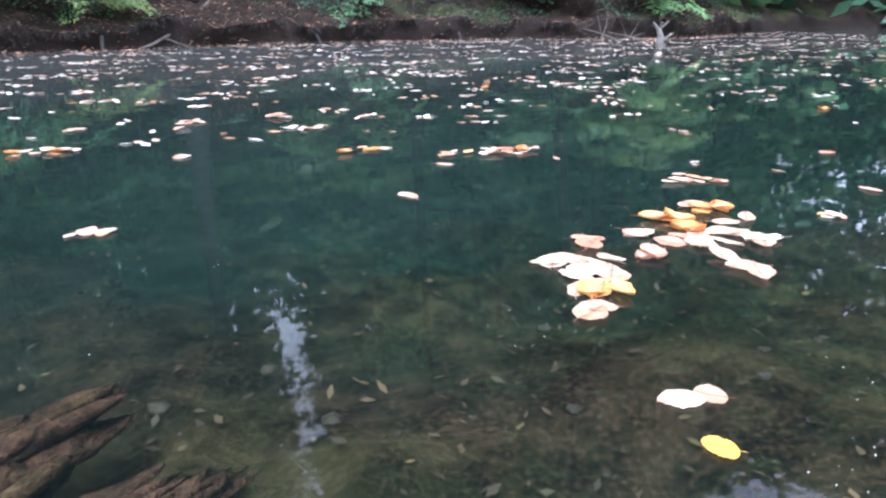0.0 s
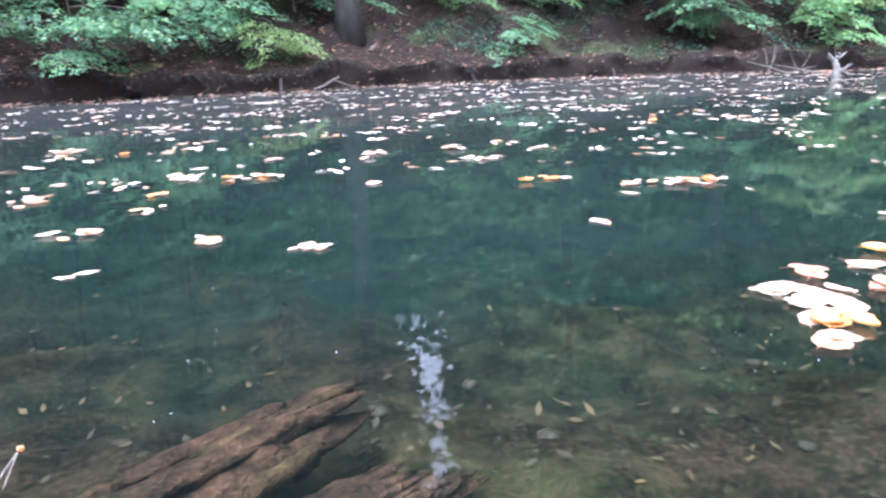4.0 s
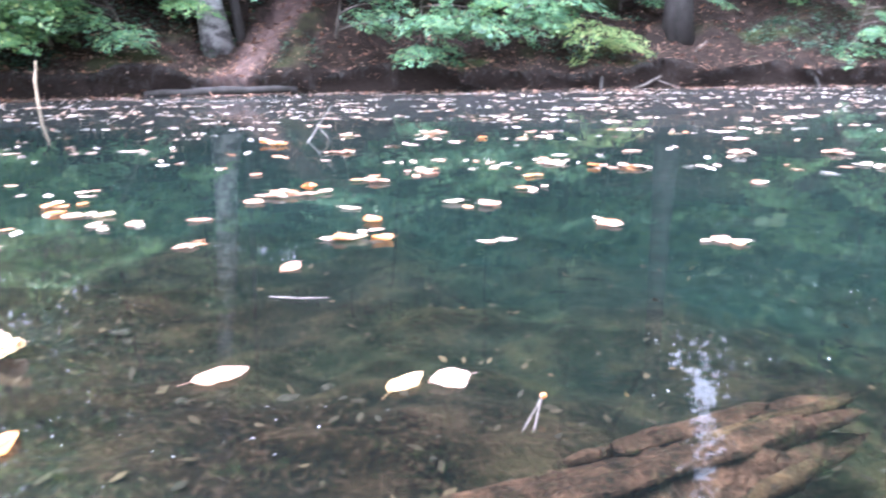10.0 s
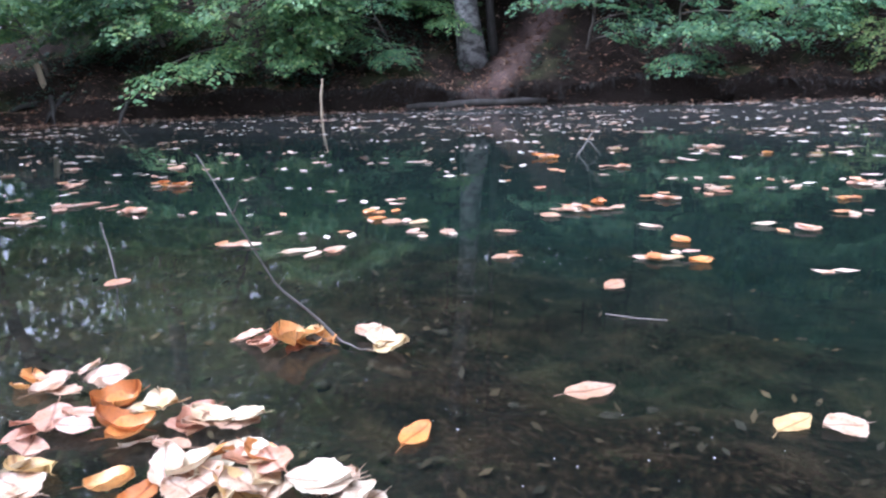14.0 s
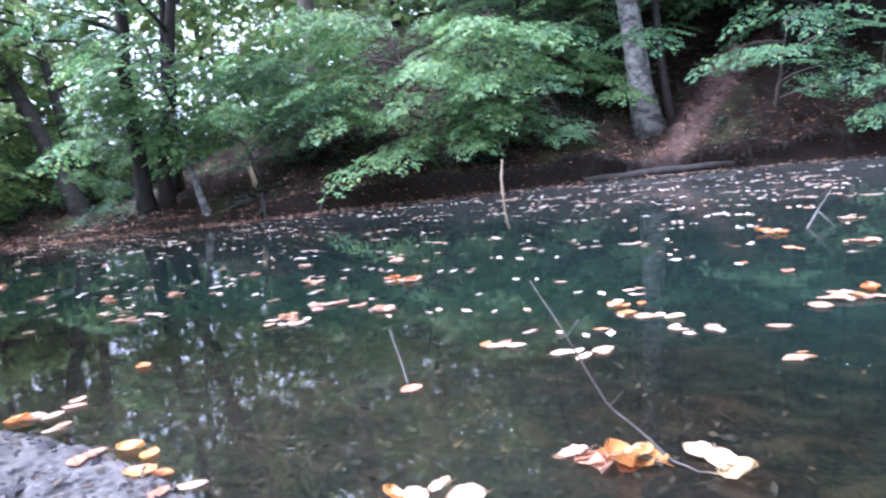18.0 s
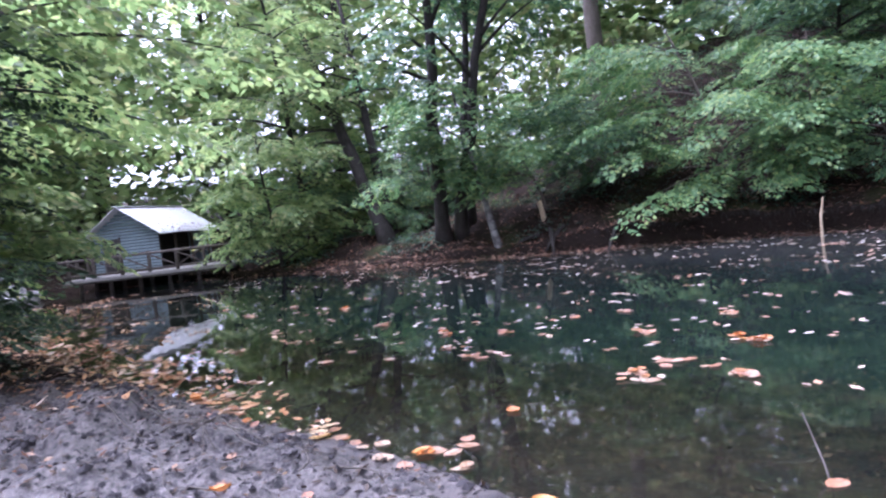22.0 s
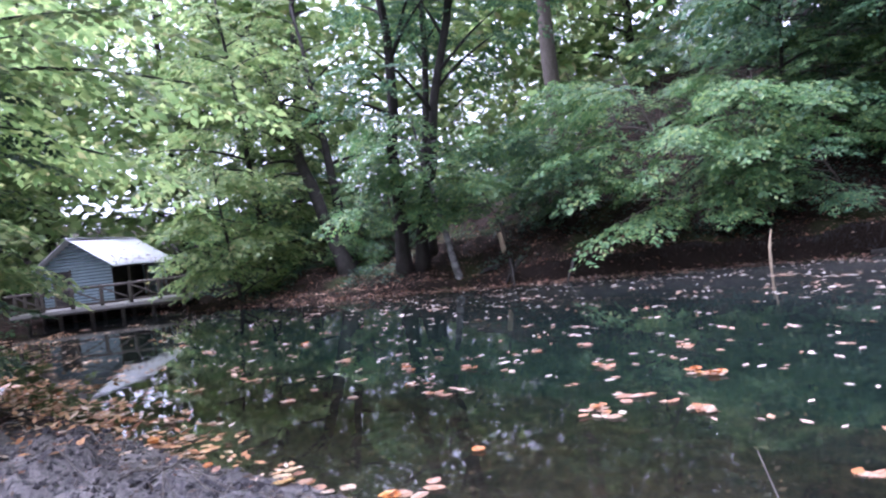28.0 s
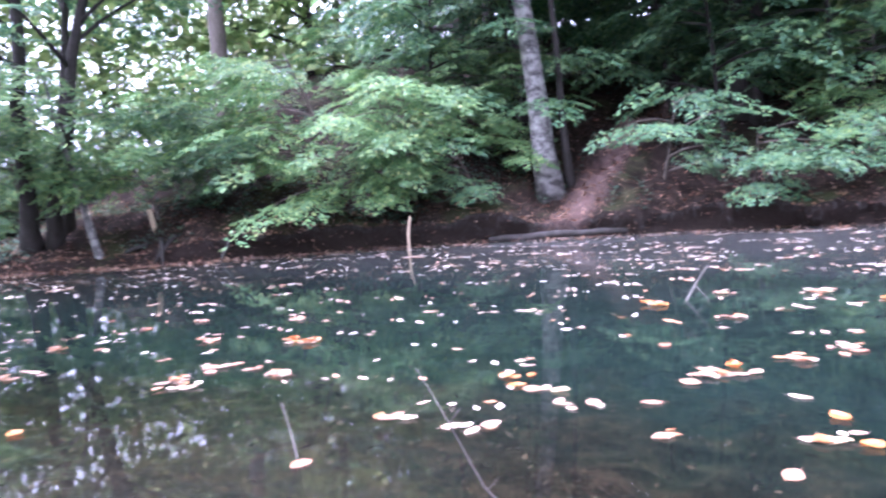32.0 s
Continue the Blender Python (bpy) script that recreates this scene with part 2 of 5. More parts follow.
def ground_material():
    m, nt, b = material("forest_ground")
    p = coords(nt, True)
    sep = nt.nodes.new("ShaderNodeSeparateXYZ")
    link(nt, p, sep.inputs[0])
    big = noise_node(nt, p, 0.6, 4.0)
    mid = noise_node(nt, p, 6.0, 5.0)
    fine = noise_node(nt, p, 45.0, 5.0, 0.7)
    litter = mix(nt, 0.5, ramp(nt, mid, [(0.36, (0.006, 0.0045, 0.0035)), (0.5, (0.018, 0.0125, 0.009)), (0.68, (0.06, 0.04, 0.029))]),
                 ramp(nt, fine, [(0.42, (0.006, 0.0045, 0.0035)), (0.53, (0.024, 0.016, 0.012)), (0.68, (0.13, 0.085, 0.06))]))
    moss = ramp(nt, fine, [(0.3, (0.02, 0.03, 0.012)), (0.7, (0.07, 0.09, 0.03))])
    earth = mix(nt, ramp(nt, big, [(0.52, (0, 0, 0)), (0.66, (0.7, 0.7, 0.7))]), litter, moss)
    pits = noise_node(nt, p, 17.0, 3.0, 0.6)
    mud = mix(nt, 0.5, ramp(nt, mid, [(0.38, (0.040, 0.035, 0.038)), (0.60, (0.215, 0.190, 0.172))]),
              ramp(nt, fine, [(0.40, (0.014, 0.012, 0.014)), (0.50, (0.12, 0.106, 0.096)), (0.64, (0.35, 0.312, 0.285))]))
    # dark blots that paint in the shade of small holes
    mud = mix(nt, ramp(nt, pits, [(0.36, (1, 1, 1)), (0.43, (0, 0, 0))]), mud, (0.012, 0.010, 0.010))
    # bare mud on the low near shore
    d = nt.nodes.new("ShaderNodeVectorMath")
    d.operation = "DISTANCE"
    link(nt, p, d.inputs[0])
    d.inputs[1].default_value = (-1.2, -0.9, 0)
    nearf = ramp(nt, mixmath(nt, "MULTIPLY_ADD", d.outputs["Value"], 0.1, mixmath(nt, "MULTIPLY", mid, 0.18)), [(0.36, (1, 1, 1)), (0.50, (0, 0, 0))])
    # steep faces: bare soil, darkened to paint in the undercut bank's shade
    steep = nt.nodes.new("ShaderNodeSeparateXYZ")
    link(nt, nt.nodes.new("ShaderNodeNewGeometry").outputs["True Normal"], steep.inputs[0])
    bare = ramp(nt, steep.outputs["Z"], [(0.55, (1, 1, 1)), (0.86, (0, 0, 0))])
    shaded_soil = ramp(nt, fine, [(0.35, (0.008, 0.006, 0.005)), (0.7, (0.035, 0.025, 0.019))])
    # the trodden path that climbs beside the pale beech
    along = mixmath(nt, "ADD", mixmath(nt, "MULTIPLY_ADD", sep.outputs["Y"], -0.12, sep.outputs["X"]), 4.95)
    wide = mixmath(nt, "MULTIPLY_ADD", mid, 0.5, mixmath(nt, "ABSOLUTE", along))
    trail = mix(nt, 0.5, ramp(nt, mid, [(0.3, (0.06, 0.036, 0.030)), (0.7, (0.15, 0.10, 0.085))]), ramp(nt, fine, [(0.35, (0.035, 0.022, 0.018)), (0.65, (0.19, 0.13, 0.11))]))
    trod = mixmath(nt, "MULTIPLY", ramp(nt, wide, [(0.45, (1, 1, 1)), (0.75, (0, 0, 0))]), mixmath(nt, "GREATER_THAN", sep.outputs["Y"], 11.0))
    earth = mix(nt, trod, mix(nt, bare, earth, shaded_soil), trail)
    land = mix(nt, nearf, earth, mud)
    # bed: brown gravel in the shallows; depth tinted green for light lost in water
    gravel = mix(nt, 0.5, ramp(nt, mid, [(0.38, (0.005, 0.003, 0.0025)), (0.50, (0.026, 0.016, 0.0115)), (0.64, (0.080, 0.051, 0.036))]),
                 ramp(nt, fine, [(0.43, (0.005, 0.003, 0.0025)), (0.52, (0.022, 0.014, 0.010)), (0.62, (0.105, 0.067, 0.048))]))
    deep_tint = ramp(nt, mid, [(0.35, (0.004, 0.012, 0.011)), (0.55, (0.008, 0.024, 0.022)), (0.75, (0.022, 0.032, 0.018))])
    algae = mix(nt, ramp(nt, mid, [(0.35, (0, 0, 0)), (0.62, (1, 1, 1))]), (0.015, 0.021, 0.008), (0.065, 0.070, 0.027))
    weed = noise_node(nt, p, 0.75, 4.0, 0.65)
    gravel = mix(nt, ramp(nt, weed, [(0.46, (0, 0, 0)), (0.66, (0.4, 0.4, 0.4))]), gravel, algae)
    zz = mixmath(nt, "MULTIPLY_ADD", big, 0.12, sep.outputs["Z"])
    bed = mix(nt, ramp(nt, mixmath(nt, "MULTIPLY_ADD", zz, -1.0, 0.0), [(0.20, (0, 0, 0)), (0.50, (1, 1, 1))]), gravel, deep_tint)
    wet = ramp(nt, mixmath(nt, "MULTIPLY_ADD", sep.outputs["Z"], 10.0, 0.5), [(0.35, (1, 1, 1)), (0.75, (0, 0, 0))])
    col = mix(nt, wet, land, bed)
    link(nt, col, b.inputs["Base Color"])
    link(nt, mix(nt, nearf, (0.9, 0.9, 0.9), ramp(nt, fine, [(0.4, (0.28, 0.28, 0.28)), (0.65, (0.75, 0.75, 0.75))])), b.inputs["Roughness"])
    link(nt, mix(nt, nearf, (0.06, 0.06, 0.06), (0.4, 0.4, 0.4)), b.inputs["Specular IOR Level"])
    bump(nt, mix(nt, 0.6, mid, fine), 1.0, 0.05, b)
    return m


def water_material():
    m, nt, b = material("pond_water")
    nt.nodes.remove(b)
    p = coords(nt, True)
    h = mixmath(nt, "MULTIPLY_ADD", noise_node(nt, p, 26.0, 1.0, 0.5, (1.0, 1.4, 1.0)), 0.03, noise_node(nt, p, 1.6, 2.0, 0.5, (1.0, 1.6, 1.0)))
    bp = nt.nodes.new("ShaderNodeBump")
    bp.inputs["Strength"].default_value = 0.16
    bp.inputs["Distance"].default_value = 0.012
    link(nt, h, bp.inputs["Height"])
    fr = nt.nodes.new("ShaderNodeFresnel")
    fr.inputs["IOR"].default_value = 1.42
    gl = nt.nodes.new("ShaderNodeBsdfGlossy")
    gl.inputs["Roughness"].default_value = 0.015
    link(nt, bp.outputs["Normal"], gl.inputs["Normal"])
    link(nt, bp.outputs["Normal"], fr.inputs["Normal"])
    tr = nt.nodes.new("ShaderNodeBsdfTransparent")
    tr.inputs["Color"].default_value = (0.69, 0.70, 0.60, 1)
    murk = nt.nodes.new("ShaderNodeBsdfDiffuse")
    body = nt.nodes.new("ShaderNodeMixShader")
    # dusty film in drifting patches, denser towards the far bank to paint in haze
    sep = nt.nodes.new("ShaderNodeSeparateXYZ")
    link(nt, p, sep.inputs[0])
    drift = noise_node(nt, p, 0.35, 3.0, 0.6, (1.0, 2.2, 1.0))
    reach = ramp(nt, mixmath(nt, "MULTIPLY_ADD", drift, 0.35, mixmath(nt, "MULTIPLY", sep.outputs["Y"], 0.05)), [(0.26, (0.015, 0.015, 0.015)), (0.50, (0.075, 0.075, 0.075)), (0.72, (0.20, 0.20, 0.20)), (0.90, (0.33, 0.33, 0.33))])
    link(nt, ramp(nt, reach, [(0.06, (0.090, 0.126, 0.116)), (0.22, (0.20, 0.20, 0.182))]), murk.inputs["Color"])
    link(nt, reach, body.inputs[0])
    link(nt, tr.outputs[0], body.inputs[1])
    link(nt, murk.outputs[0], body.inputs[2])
    ms = nt.nodes.new("ShaderNodeMixShader")
    link(nt, fr.outputs[0], ms.inputs[0])
    link(nt, body.outputs[0], ms.inputs[1])
    link(nt, gl.outputs[0], ms.inputs[2])
    link(nt, ms.outputs[0], nt.nodes["Material Output"].inputs["Surface"])
    return m


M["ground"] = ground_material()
M["water"] = water_material()


# ---------------------------------------------------------------- mesh tools
def mesh_arrays(name, verts, faces, smooth=False):
    """A mesh from arrays of vertices and of triangles or quads."""
    verts, faces = np.asarray(verts, np.float32), np.asarray(faces, np.int32)
    k = faces.shape[1]
    me = bpy.data.meshes.new(name)
    me.vertices.add(len(verts))
    me.vertices.foreach_set("co", verts.ravel())
    me.loops.add(faces.size)
    me.loops.foreach_set("vertex_index", faces.ravel())
    me.polygons.add(len(faces))
    me.polygons.foreach_set("loop_start", np.arange(0, faces.size, k, dtype=np.int32))
    me.polygons.foreach_set("use_smooth", np.full(len(faces), smooth))
    me.update(calc_edges=True)
    return me


def part(name, data, mat, parent=None, label="", place=None):
    """One mesh object, from a bmesh, a mesh or (vertices, faces[, smooth]), under a thing or a part."""
    if isinstance(data, bmesh.types.BMesh):
        me = bpy.data.meshes.new(name)
        data.to_mesh(me)
        data.free()
    elif isinstance(data, tuple):
        me = mesh_arrays(name, *data)
    else:
        me = data
    if mat is not None and not me.materials:
        me.materials.append(M[mat] if isinstance(mat, str) else mat)
    ob = new(name, me)
    if place is not None:
        ob.matrix_basis = place
    if parent is not None:
        ob.parent = parent
    if label:
        ob["label"] = label
    return ob


def joined(pieces):
    vs, fs, n = [], [], 0
    for v, f in pieces:
        vs.append(v)
        fs.append(np.asarray(f) + n)
        n += len(v)
    return np.concatenate(vs), np.concatenate(fs)


def tube(points, radii, sides=8, rough=0.0, rng=None, cap=True):
    """A limb along points with radii, as quads; rough: unevenness."""
    pts, radii = np.asarray(points, float), np.asarray(radii, float)
    way = np.gradient(pts, axis=0)
    way /= np.linalg.norm(way, axis=1)[:, None] + 1e-9
    ref = np.where(np.abs(way[:, 2:3]) > 0.9, [[1.0, 0, 0]], [[0, 0, 1.0]])
    a = np.cross(way, ref)
    a /= np.linalg.norm(a, axis=1)[:, None] + 1e-9
    b = np.cross(way, a)
    ang = np.linspace(0, 2 * np.pi, sides, endpoint=False)
    r = radii[:, None] * np.ones(sides)
    if rough:
        r = r * (1 + rough * (rng or np.random).standard_normal(r.shape))
    v = pts[:, None] + r[..., None] * (np.cos(ang)[None, :, None] * a[:, None] + np.sin(ang)[None, :, None] * b[:, None])
    n = len(pts)
    i, j = np.meshgrid(np.arange(n - 1), np.arange(sides), indexing="ij")
    q = np.stack([i * sides + j, i * sides + (j + 1) % sides, (i + 1) * sides + (j + 1) % sides, (i + 1) * sides + j], -1).reshape(-1, 4)
    v = v.reshape(-1, 3)
    if cap:
        v = np.concatenate([v, pts[:1], pts[-1:]])
        j = np.arange(0, sides, 2)
        m0, m1 = n * sides, n * sides + 1
        e = (n - 1) * sides
        q = np.concatenate([q, np.stack([(j + 2) % sides, (j + 1) % sides, j, 0 * j + m0], -1), np.stack([e + j, e + (j + 1) % sides, e + (j + 2) % sides, 0 * j + m1], -1)])
    return v, q


def bent(p0, p1, n=8, sag=0.0, wander=0.0, rng=None):
    """Points from p0 to p1, sagging and wandering a little."""
    s = np.linspace(0, 1, n)[:, None]
    p = (1 - s) * np.asarray(p0, float) + s * np.asarray(p1, float)
    p[:, 2] -= sag * 4 * (s * (1 - s))[:, 0]
    if wander:
        k = (rng or np.random).standard_normal((n, 3)) * wander
        k[0] = 0
        p += np.cumsum(k, 0) * 0.5
    return p


def blob(radius, seed, flat=1.0, rough=0.25, level=2):
    bm = bmesh.new()
    bmesh.ops.create_icosphere(bm, subdivisions=level, radius=radius)
    off = Vector((seed * 3.7, seed * 1.3, 0))
    for v in bm.verts:
        k = 1 + rough * noise.noise(v.co / radius * 1.3 + off) + 0.4 * rough * noise.noise(v.co / radius * 3.5 + off)
        v.co *= k
        v.co.z *= flat
    return bm


def box_bm(bm, x0, x1, y0, y1, z0, z1, m=None):
    vs = [bm.verts.new((x, y, z)) for z in (z0, z1) for x, y in ((x0, y0), (x1, y0), (x1, y1), (x0, y1))]
    for f in ((3, 2, 1, 0), (4, 5, 6, 7), (0, 1, 5, 4), (1, 2, 6, 5), (2, 3, 7, 6), (3, 0, 4, 7)):
        bm.faces.new([vs[k] for k in f])
    if m is not None:
        bmesh.ops.transform(bm, matrix=m, verts=vs)
    return vs


def plank(x0, x1, y0, y1, z0, z1, m=None, bevel=0.006):
    bm = bmesh.new()
    box_bm(bm, x0, x1, y0, y1, z0, z1, m)
    if bevel:
        bmesh.ops.bevel(bm, geom=bm.edges[:], offset=bevel, segments=1, affect="EDGES")
    return bm


# ---------------------------------------------------------------- ground and water
NEAR = np.array([(34, 15), (33, 5), (28, 0.5), (20, -1), (8, -0.6), (4, 0.1), (2.6, 0.35), (1.6, 0.55), (0.7, 0.85), (0.15, 1.2), (-0.3, 1.39), (-0.7, 1.43), (-1.2, 1.38), (-1.65, 1.27),
                 (-2.1, 1.13), (-2.85, 0.87), (-3.6, 0.68), (-4.76, 0.4), (-6.5, -0.1), (-9.1, -0.75), (-11, -1.25), (-14, -1.5), (-18.5, -1.3), (-20.8, -0.4)], float)
FAR = np.array([(-20.8, -0.4), (-20.3, 1.2), (-19.3, 3.1), (-17.3, 3.7), (-15.2, 4.9), (-13.3, 6.3), (-10.6, 8.1), (-8.5, 9.8), (-6, 11.5), (-4.5, 12.2), (-2.8, 12.9),
                (0, 13.4), (2.5, 13.8), (5, 14.7), (8.6, 15.3), (12, 15.4), (15, 14.2), (18, 14.8), (22, 16.5), (28, 18.5), (32, 18), (34, 15)], float)


def line_distance(p, line):
    best = np.full(len(p), 1e9)
    for a, b in zip(line[:-1], line[1:]):
        ab = b - a
        s = np.clip(((p - a) @ ab) / (ab @ ab), 0, 1)
        best = np.minimum(best, np.hypot(*(p - a - s[:, None] * ab).T))
    return best


def inside_pond(p):
    loop = np.concatenate([NEAR, FAR[1:]])
    odd = np.zeros(len(p), bool)
    for a, b in zip(loop, np.roll(loop, -1, 0)):
        cross = (a[1] > p[:, 1]) != (b[1] > p[:, 1])
        with np.errstate(divide="ignore", invalid="ignore"):
            odd ^= cross & (p[:, 0] < (b[0] - a[0]) * (p[:, 1] - a[1]) / (b[1] - a[1]) + a[0])
    return odd


def waves(x, y, seed, octaves):
    rng = np.random.default_rng(seed)
    out = np.zeros_like(x)
    for wavelength, height in octaves:
        for _ in range(5):
            a, ph = rng.uniform(0, np.pi), rng.uniform(0, 6.3)
            out += height * 0.45 * np.sin((x * np.cos(a) + y * np.sin(a)) * 2 * np.pi / wavelength / rng.uniform(0.7, 1.4) + ph)
    return out


def smooth(v, a, b):
    s = np.clip((v - a) / (b - a), 0, 1)
    return s * s * (3 - 2 * s)


LUMPS = np.random.default_rng(17).standard_normal((256, 256))


def rough_noise(x, y, cell=0.055):
    """Lumpy value noise for trodden mud."""
    out = np.zeros_like(x)
    for c, h in ((cell, 0.5), (cell * 2.7, 0.9)):
        u, v = x / c, y / c
        i, j = np.floor(u).astype(int), np.floor(v).astype(int)
        a, b = u - i, v - j
        a, b = a * a * (3 - 2 * a), b * b * (3 - 2 * b)
        g = lambda p, q: LUMPS[p % 256, q % 256]
        out += h * ((g(i, j) * (1 - a) + g(i + 1, j) * a) * (1 - b) + (g(i, j + 1) * (1 - a) + g(i + 1, j + 1) * a) * b)
    return out


def ground_height(x, y):
    x, y = np.atleast_1d(np.asarray(x, float)), np.atleast_1d(np.asarray(y, float))
    p = np.stack([x.ravel(), y.ravel()], 1)
    dn, df, wet = line_distance(p, NEAR), line_distance(p, FAR), inside_pond(p)
    px, py = p.T
    bed = -np.minimum(0.02 + 0.17 * dn, 0.08 + 0.9 * df)
    bed = -1.3 * (1 - np.exp(bed / 1.3)) + (waves(px, py, 3, [(0.9, 0.03), (0.35, 0.012)]) + 0.012 * rough_noise(px, py, 0.07)) * smooth(dn, 0.1, 0.8)
    near_land = 0.012 + 0.06 * np.minimum(dn, 1.2) + 0.22 * np.maximum(dn - 1.6, 0) * (0.5 + 0.5 * smooth(-px, 2, 6))
    near_land = np.minimum(near_land, 4.5) + 0.030 * np.abs(rough_noise(px + 3.1, py, 0.19)) * smooth(-px, 1.6, 2.8) * smooth(dn, 0.1, 0.4) + 0.044 * rough_noise(px, py) * smooth(dn, 0.05, 0.4) + waves(px, py, 5, [(1.1, 0.018), (0.4, 0.014), (0.15, 0.006)]) * smooth(dn, 0.05, 0.5)
    hill = smooth(px + 0.5 * (py - 6), -17, -8)
    left = smooth(-px, 8, 14)
    lip = (0.40 + waves(px, py, 9, [(2.6, 0.10), (0.8, 0.05)])) * smooth(df + waves(px, py, 10, [(1.4, 0.05), (0.5, 0.03)]), 0.04, 0.22) * (1 - 0.8 * left) + 0.02
    slope = (0.12 + 0.42 * hill) * np.maximum(df - 0.3, 0)
    far_land = lip + 17.0 * (1 - np.exp(-slope / 17.0)) + (waves(px, py, 7, [(3.0, 0.12), (0.9, 0.05), (0.3, 0.02)]) + 0.05 * rough_noise(px, py, 0.2)) * smooth(df, 0.1, 1.0)
    land = np.where(dn < df, near_land, far_land)
    return np.where(wet, np.minimum(bed, -0.004), np.maximum(land, 0.012)).reshape(x.shape)


def spaced(*runs):
    out = []
    for a, b, step in runs:
        out += list(np.arange(a, b - 1e-6, step))
    return np.array(out + [runs[-1][1]])


gx = spaced((-600, -120, 80), (-120, -30, 10), (-30, -21, 0.6), (-21, -4.6, 0.14), (-4.6, 1.0, 0.032), (1.0, 4.6, 0.06), (4.6, 22, 0.14), (22, 45, 0.8), (45, 120, 8), (120, 600, 80))
gy = spaced((-600, -100, 80), (-100, -12, 8), (-12, -2.5, 0.4), (-2.5, -1.0, 0.1), (-1.0, 1.7, 0.032), (1.7, 3.0, 0.06), (3.0, 7.0, 0.13), (7.0, 17.0, 0.08), (17.0, 30, 0.4), (30, 100, 6), (100, 600, 80))
GX, GY = np.meshgrid(gx, gy)
GZ = ground_height(GX, GY)


def undercut(X, Y):
    """How far the far bank's turf leans out over the water."""
    p = np.stack([X.ravel(), Y.ravel()], 1)
    d = line_distance(p, FAR)
    e = 0.02
    out = np.stack([line_distance(p - (e, 0), FAR) - line_distance(p + (e, 0), FAR), line_distance(p - (0, e), FAR) - line_distance(p + (0, e), FAR)], 1) / (2 * e)
    reach = 0.30 + waves(p[:, 0], p[:, 1], 21, [(1.9, 0.06), (0.5, 0.05)]) + 0.05 * rough_noise(p[:, 0], p[:, 1], 0.13)
    k = reach * smooth(d, 0.05, 0.24) * (1 - smooth(d, 0.25, 1.0)) * smooth(p[:, 0], -10.5, -8.5) * ~inside_pond(p) * (d < line_distance(p, NEAR))
    return (out * k[:, None]).T.reshape(2, *X.shape)


shift = undercut(GX, GY)
GX, GY = GX + shift[0], GY + shift[1]
idx = np.arange(GX.size).reshape(GX.shape)
quads = np.stack([idx[:-1, :-1], idx[:-1, 1:], idx[1:, 1:], idx[1:, :-1]], -1).reshape(-1, 4)
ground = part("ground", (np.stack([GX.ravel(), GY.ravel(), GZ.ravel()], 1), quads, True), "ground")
tagged(ground, "muddy pond shore, pond bed and leaf-strewn wooded slope", "ground", kind="structure")

wx, wy = np.linspace(-22, 36, 30), np.linspace(-3, 21, 13)
WX, WY = np.meshgrid(wx, wy)
idx = np.arange(WX.size).reshape(WX.shape)
quads = np.stack([idx[:-1, :-1], idx[:-1, 1:], idx[1:, 1:], idx[1:, :-1]], -1).reshape(-1, 4)
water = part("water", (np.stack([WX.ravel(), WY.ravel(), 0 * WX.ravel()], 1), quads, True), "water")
tagged(water, "still dark green pond water reflecting the wood", "water", kind="structure")


def gz(x, y):
    return float(ground_height(x, y)[0])



# ---------------------------------------------------------------- foliage
def spray_template(length, leaf, seed, twig_gap=0.11, leaf_gap=0.055):
    """A flat fan of leaves along a stem on +y: leaf feet, ways and sizes, and the twigs."""
    rng = np.random.default_rng(seed)
    feet, ways, sizes, twigs = [], [], [], []
    y, side = 0.12 * length, 1
    while y < length:
        reach = (0.55 * length) * (1 - 0.75 * y / length) * rng.uniform(0.75, 1.15) + 0.06
        a = radians(rng.uniform(42, 62)) * side
        d = np.array([np.sin(a), np.cos(a)])
        twigs.append(((0, y), (d[0] * reach, y + d[1] * reach)))
        s, flip = 0.03, 1
        while s < reach:
            b = a + flip * radians(rng.uniform(30, 55))
            feet.append((d[0] * s, y + d[1] * s, rng.normal(0, 0.012)))
            ways.append((np.sin(b), np.cos(b)))
            sizes.append(leaf * rng.uniform(0.7, 1.15))
            s += leaf_gap * rng.uniform(0.6, 1.4)
            flip = -flip
        y += twig_gap * rng.uniform(0.7, 1.3)
        side = -side
    return np.array(feet), np.array(ways), np.array(sizes), twigs


def leaf_mesh(feet, ways, ups, sizes, width=0.58):
    """Folded rhombic leaves, two triangles each."""
    side = np.cross(ways, ups)
    side /= np.linalg.norm(side, axis=1)[:, None] + 1e-9
    ups = np.cross(side, ways)
    s = sizes[:, None]
    v = np.stack([feet, feet + ways * 0.45 * s + side * 0.5 * width * s - ups * 0.05 * s, feet + ways * s - ups * 0.12 * s, feet + ways * 0.45 * s - side * 0.5 * width * s - ups * 0.05 * s], 1)
    k = np.arange(len(feet))[:, None] * 4
    f = np.concatenate([k + [0, 1, 2], k + [0, 2, 3]])
    return v.reshape(-1, 3), f


SPRAYS = {
    "fine": [spray_template(1.0, 0.10, 10 + k, 0.075, 0.038) for k in range(4)],
    "mid": [spray_template(1.3, 0.14, 20 + k, 0.10, 0.055) for k in range(4)],
    "broad": [spray_template(2.2, 0.36, 40 + k, 0.27, 0.15) for k in range(4)],
    "maple": [spray_template(1.3, 0.19, 50 + k, 0.13, 0.075) for k in range(4)],
    "coarse": [spray_template(1.8, 0.29, 30 + k, 0.19, 0.11) for k in range(4)],
}


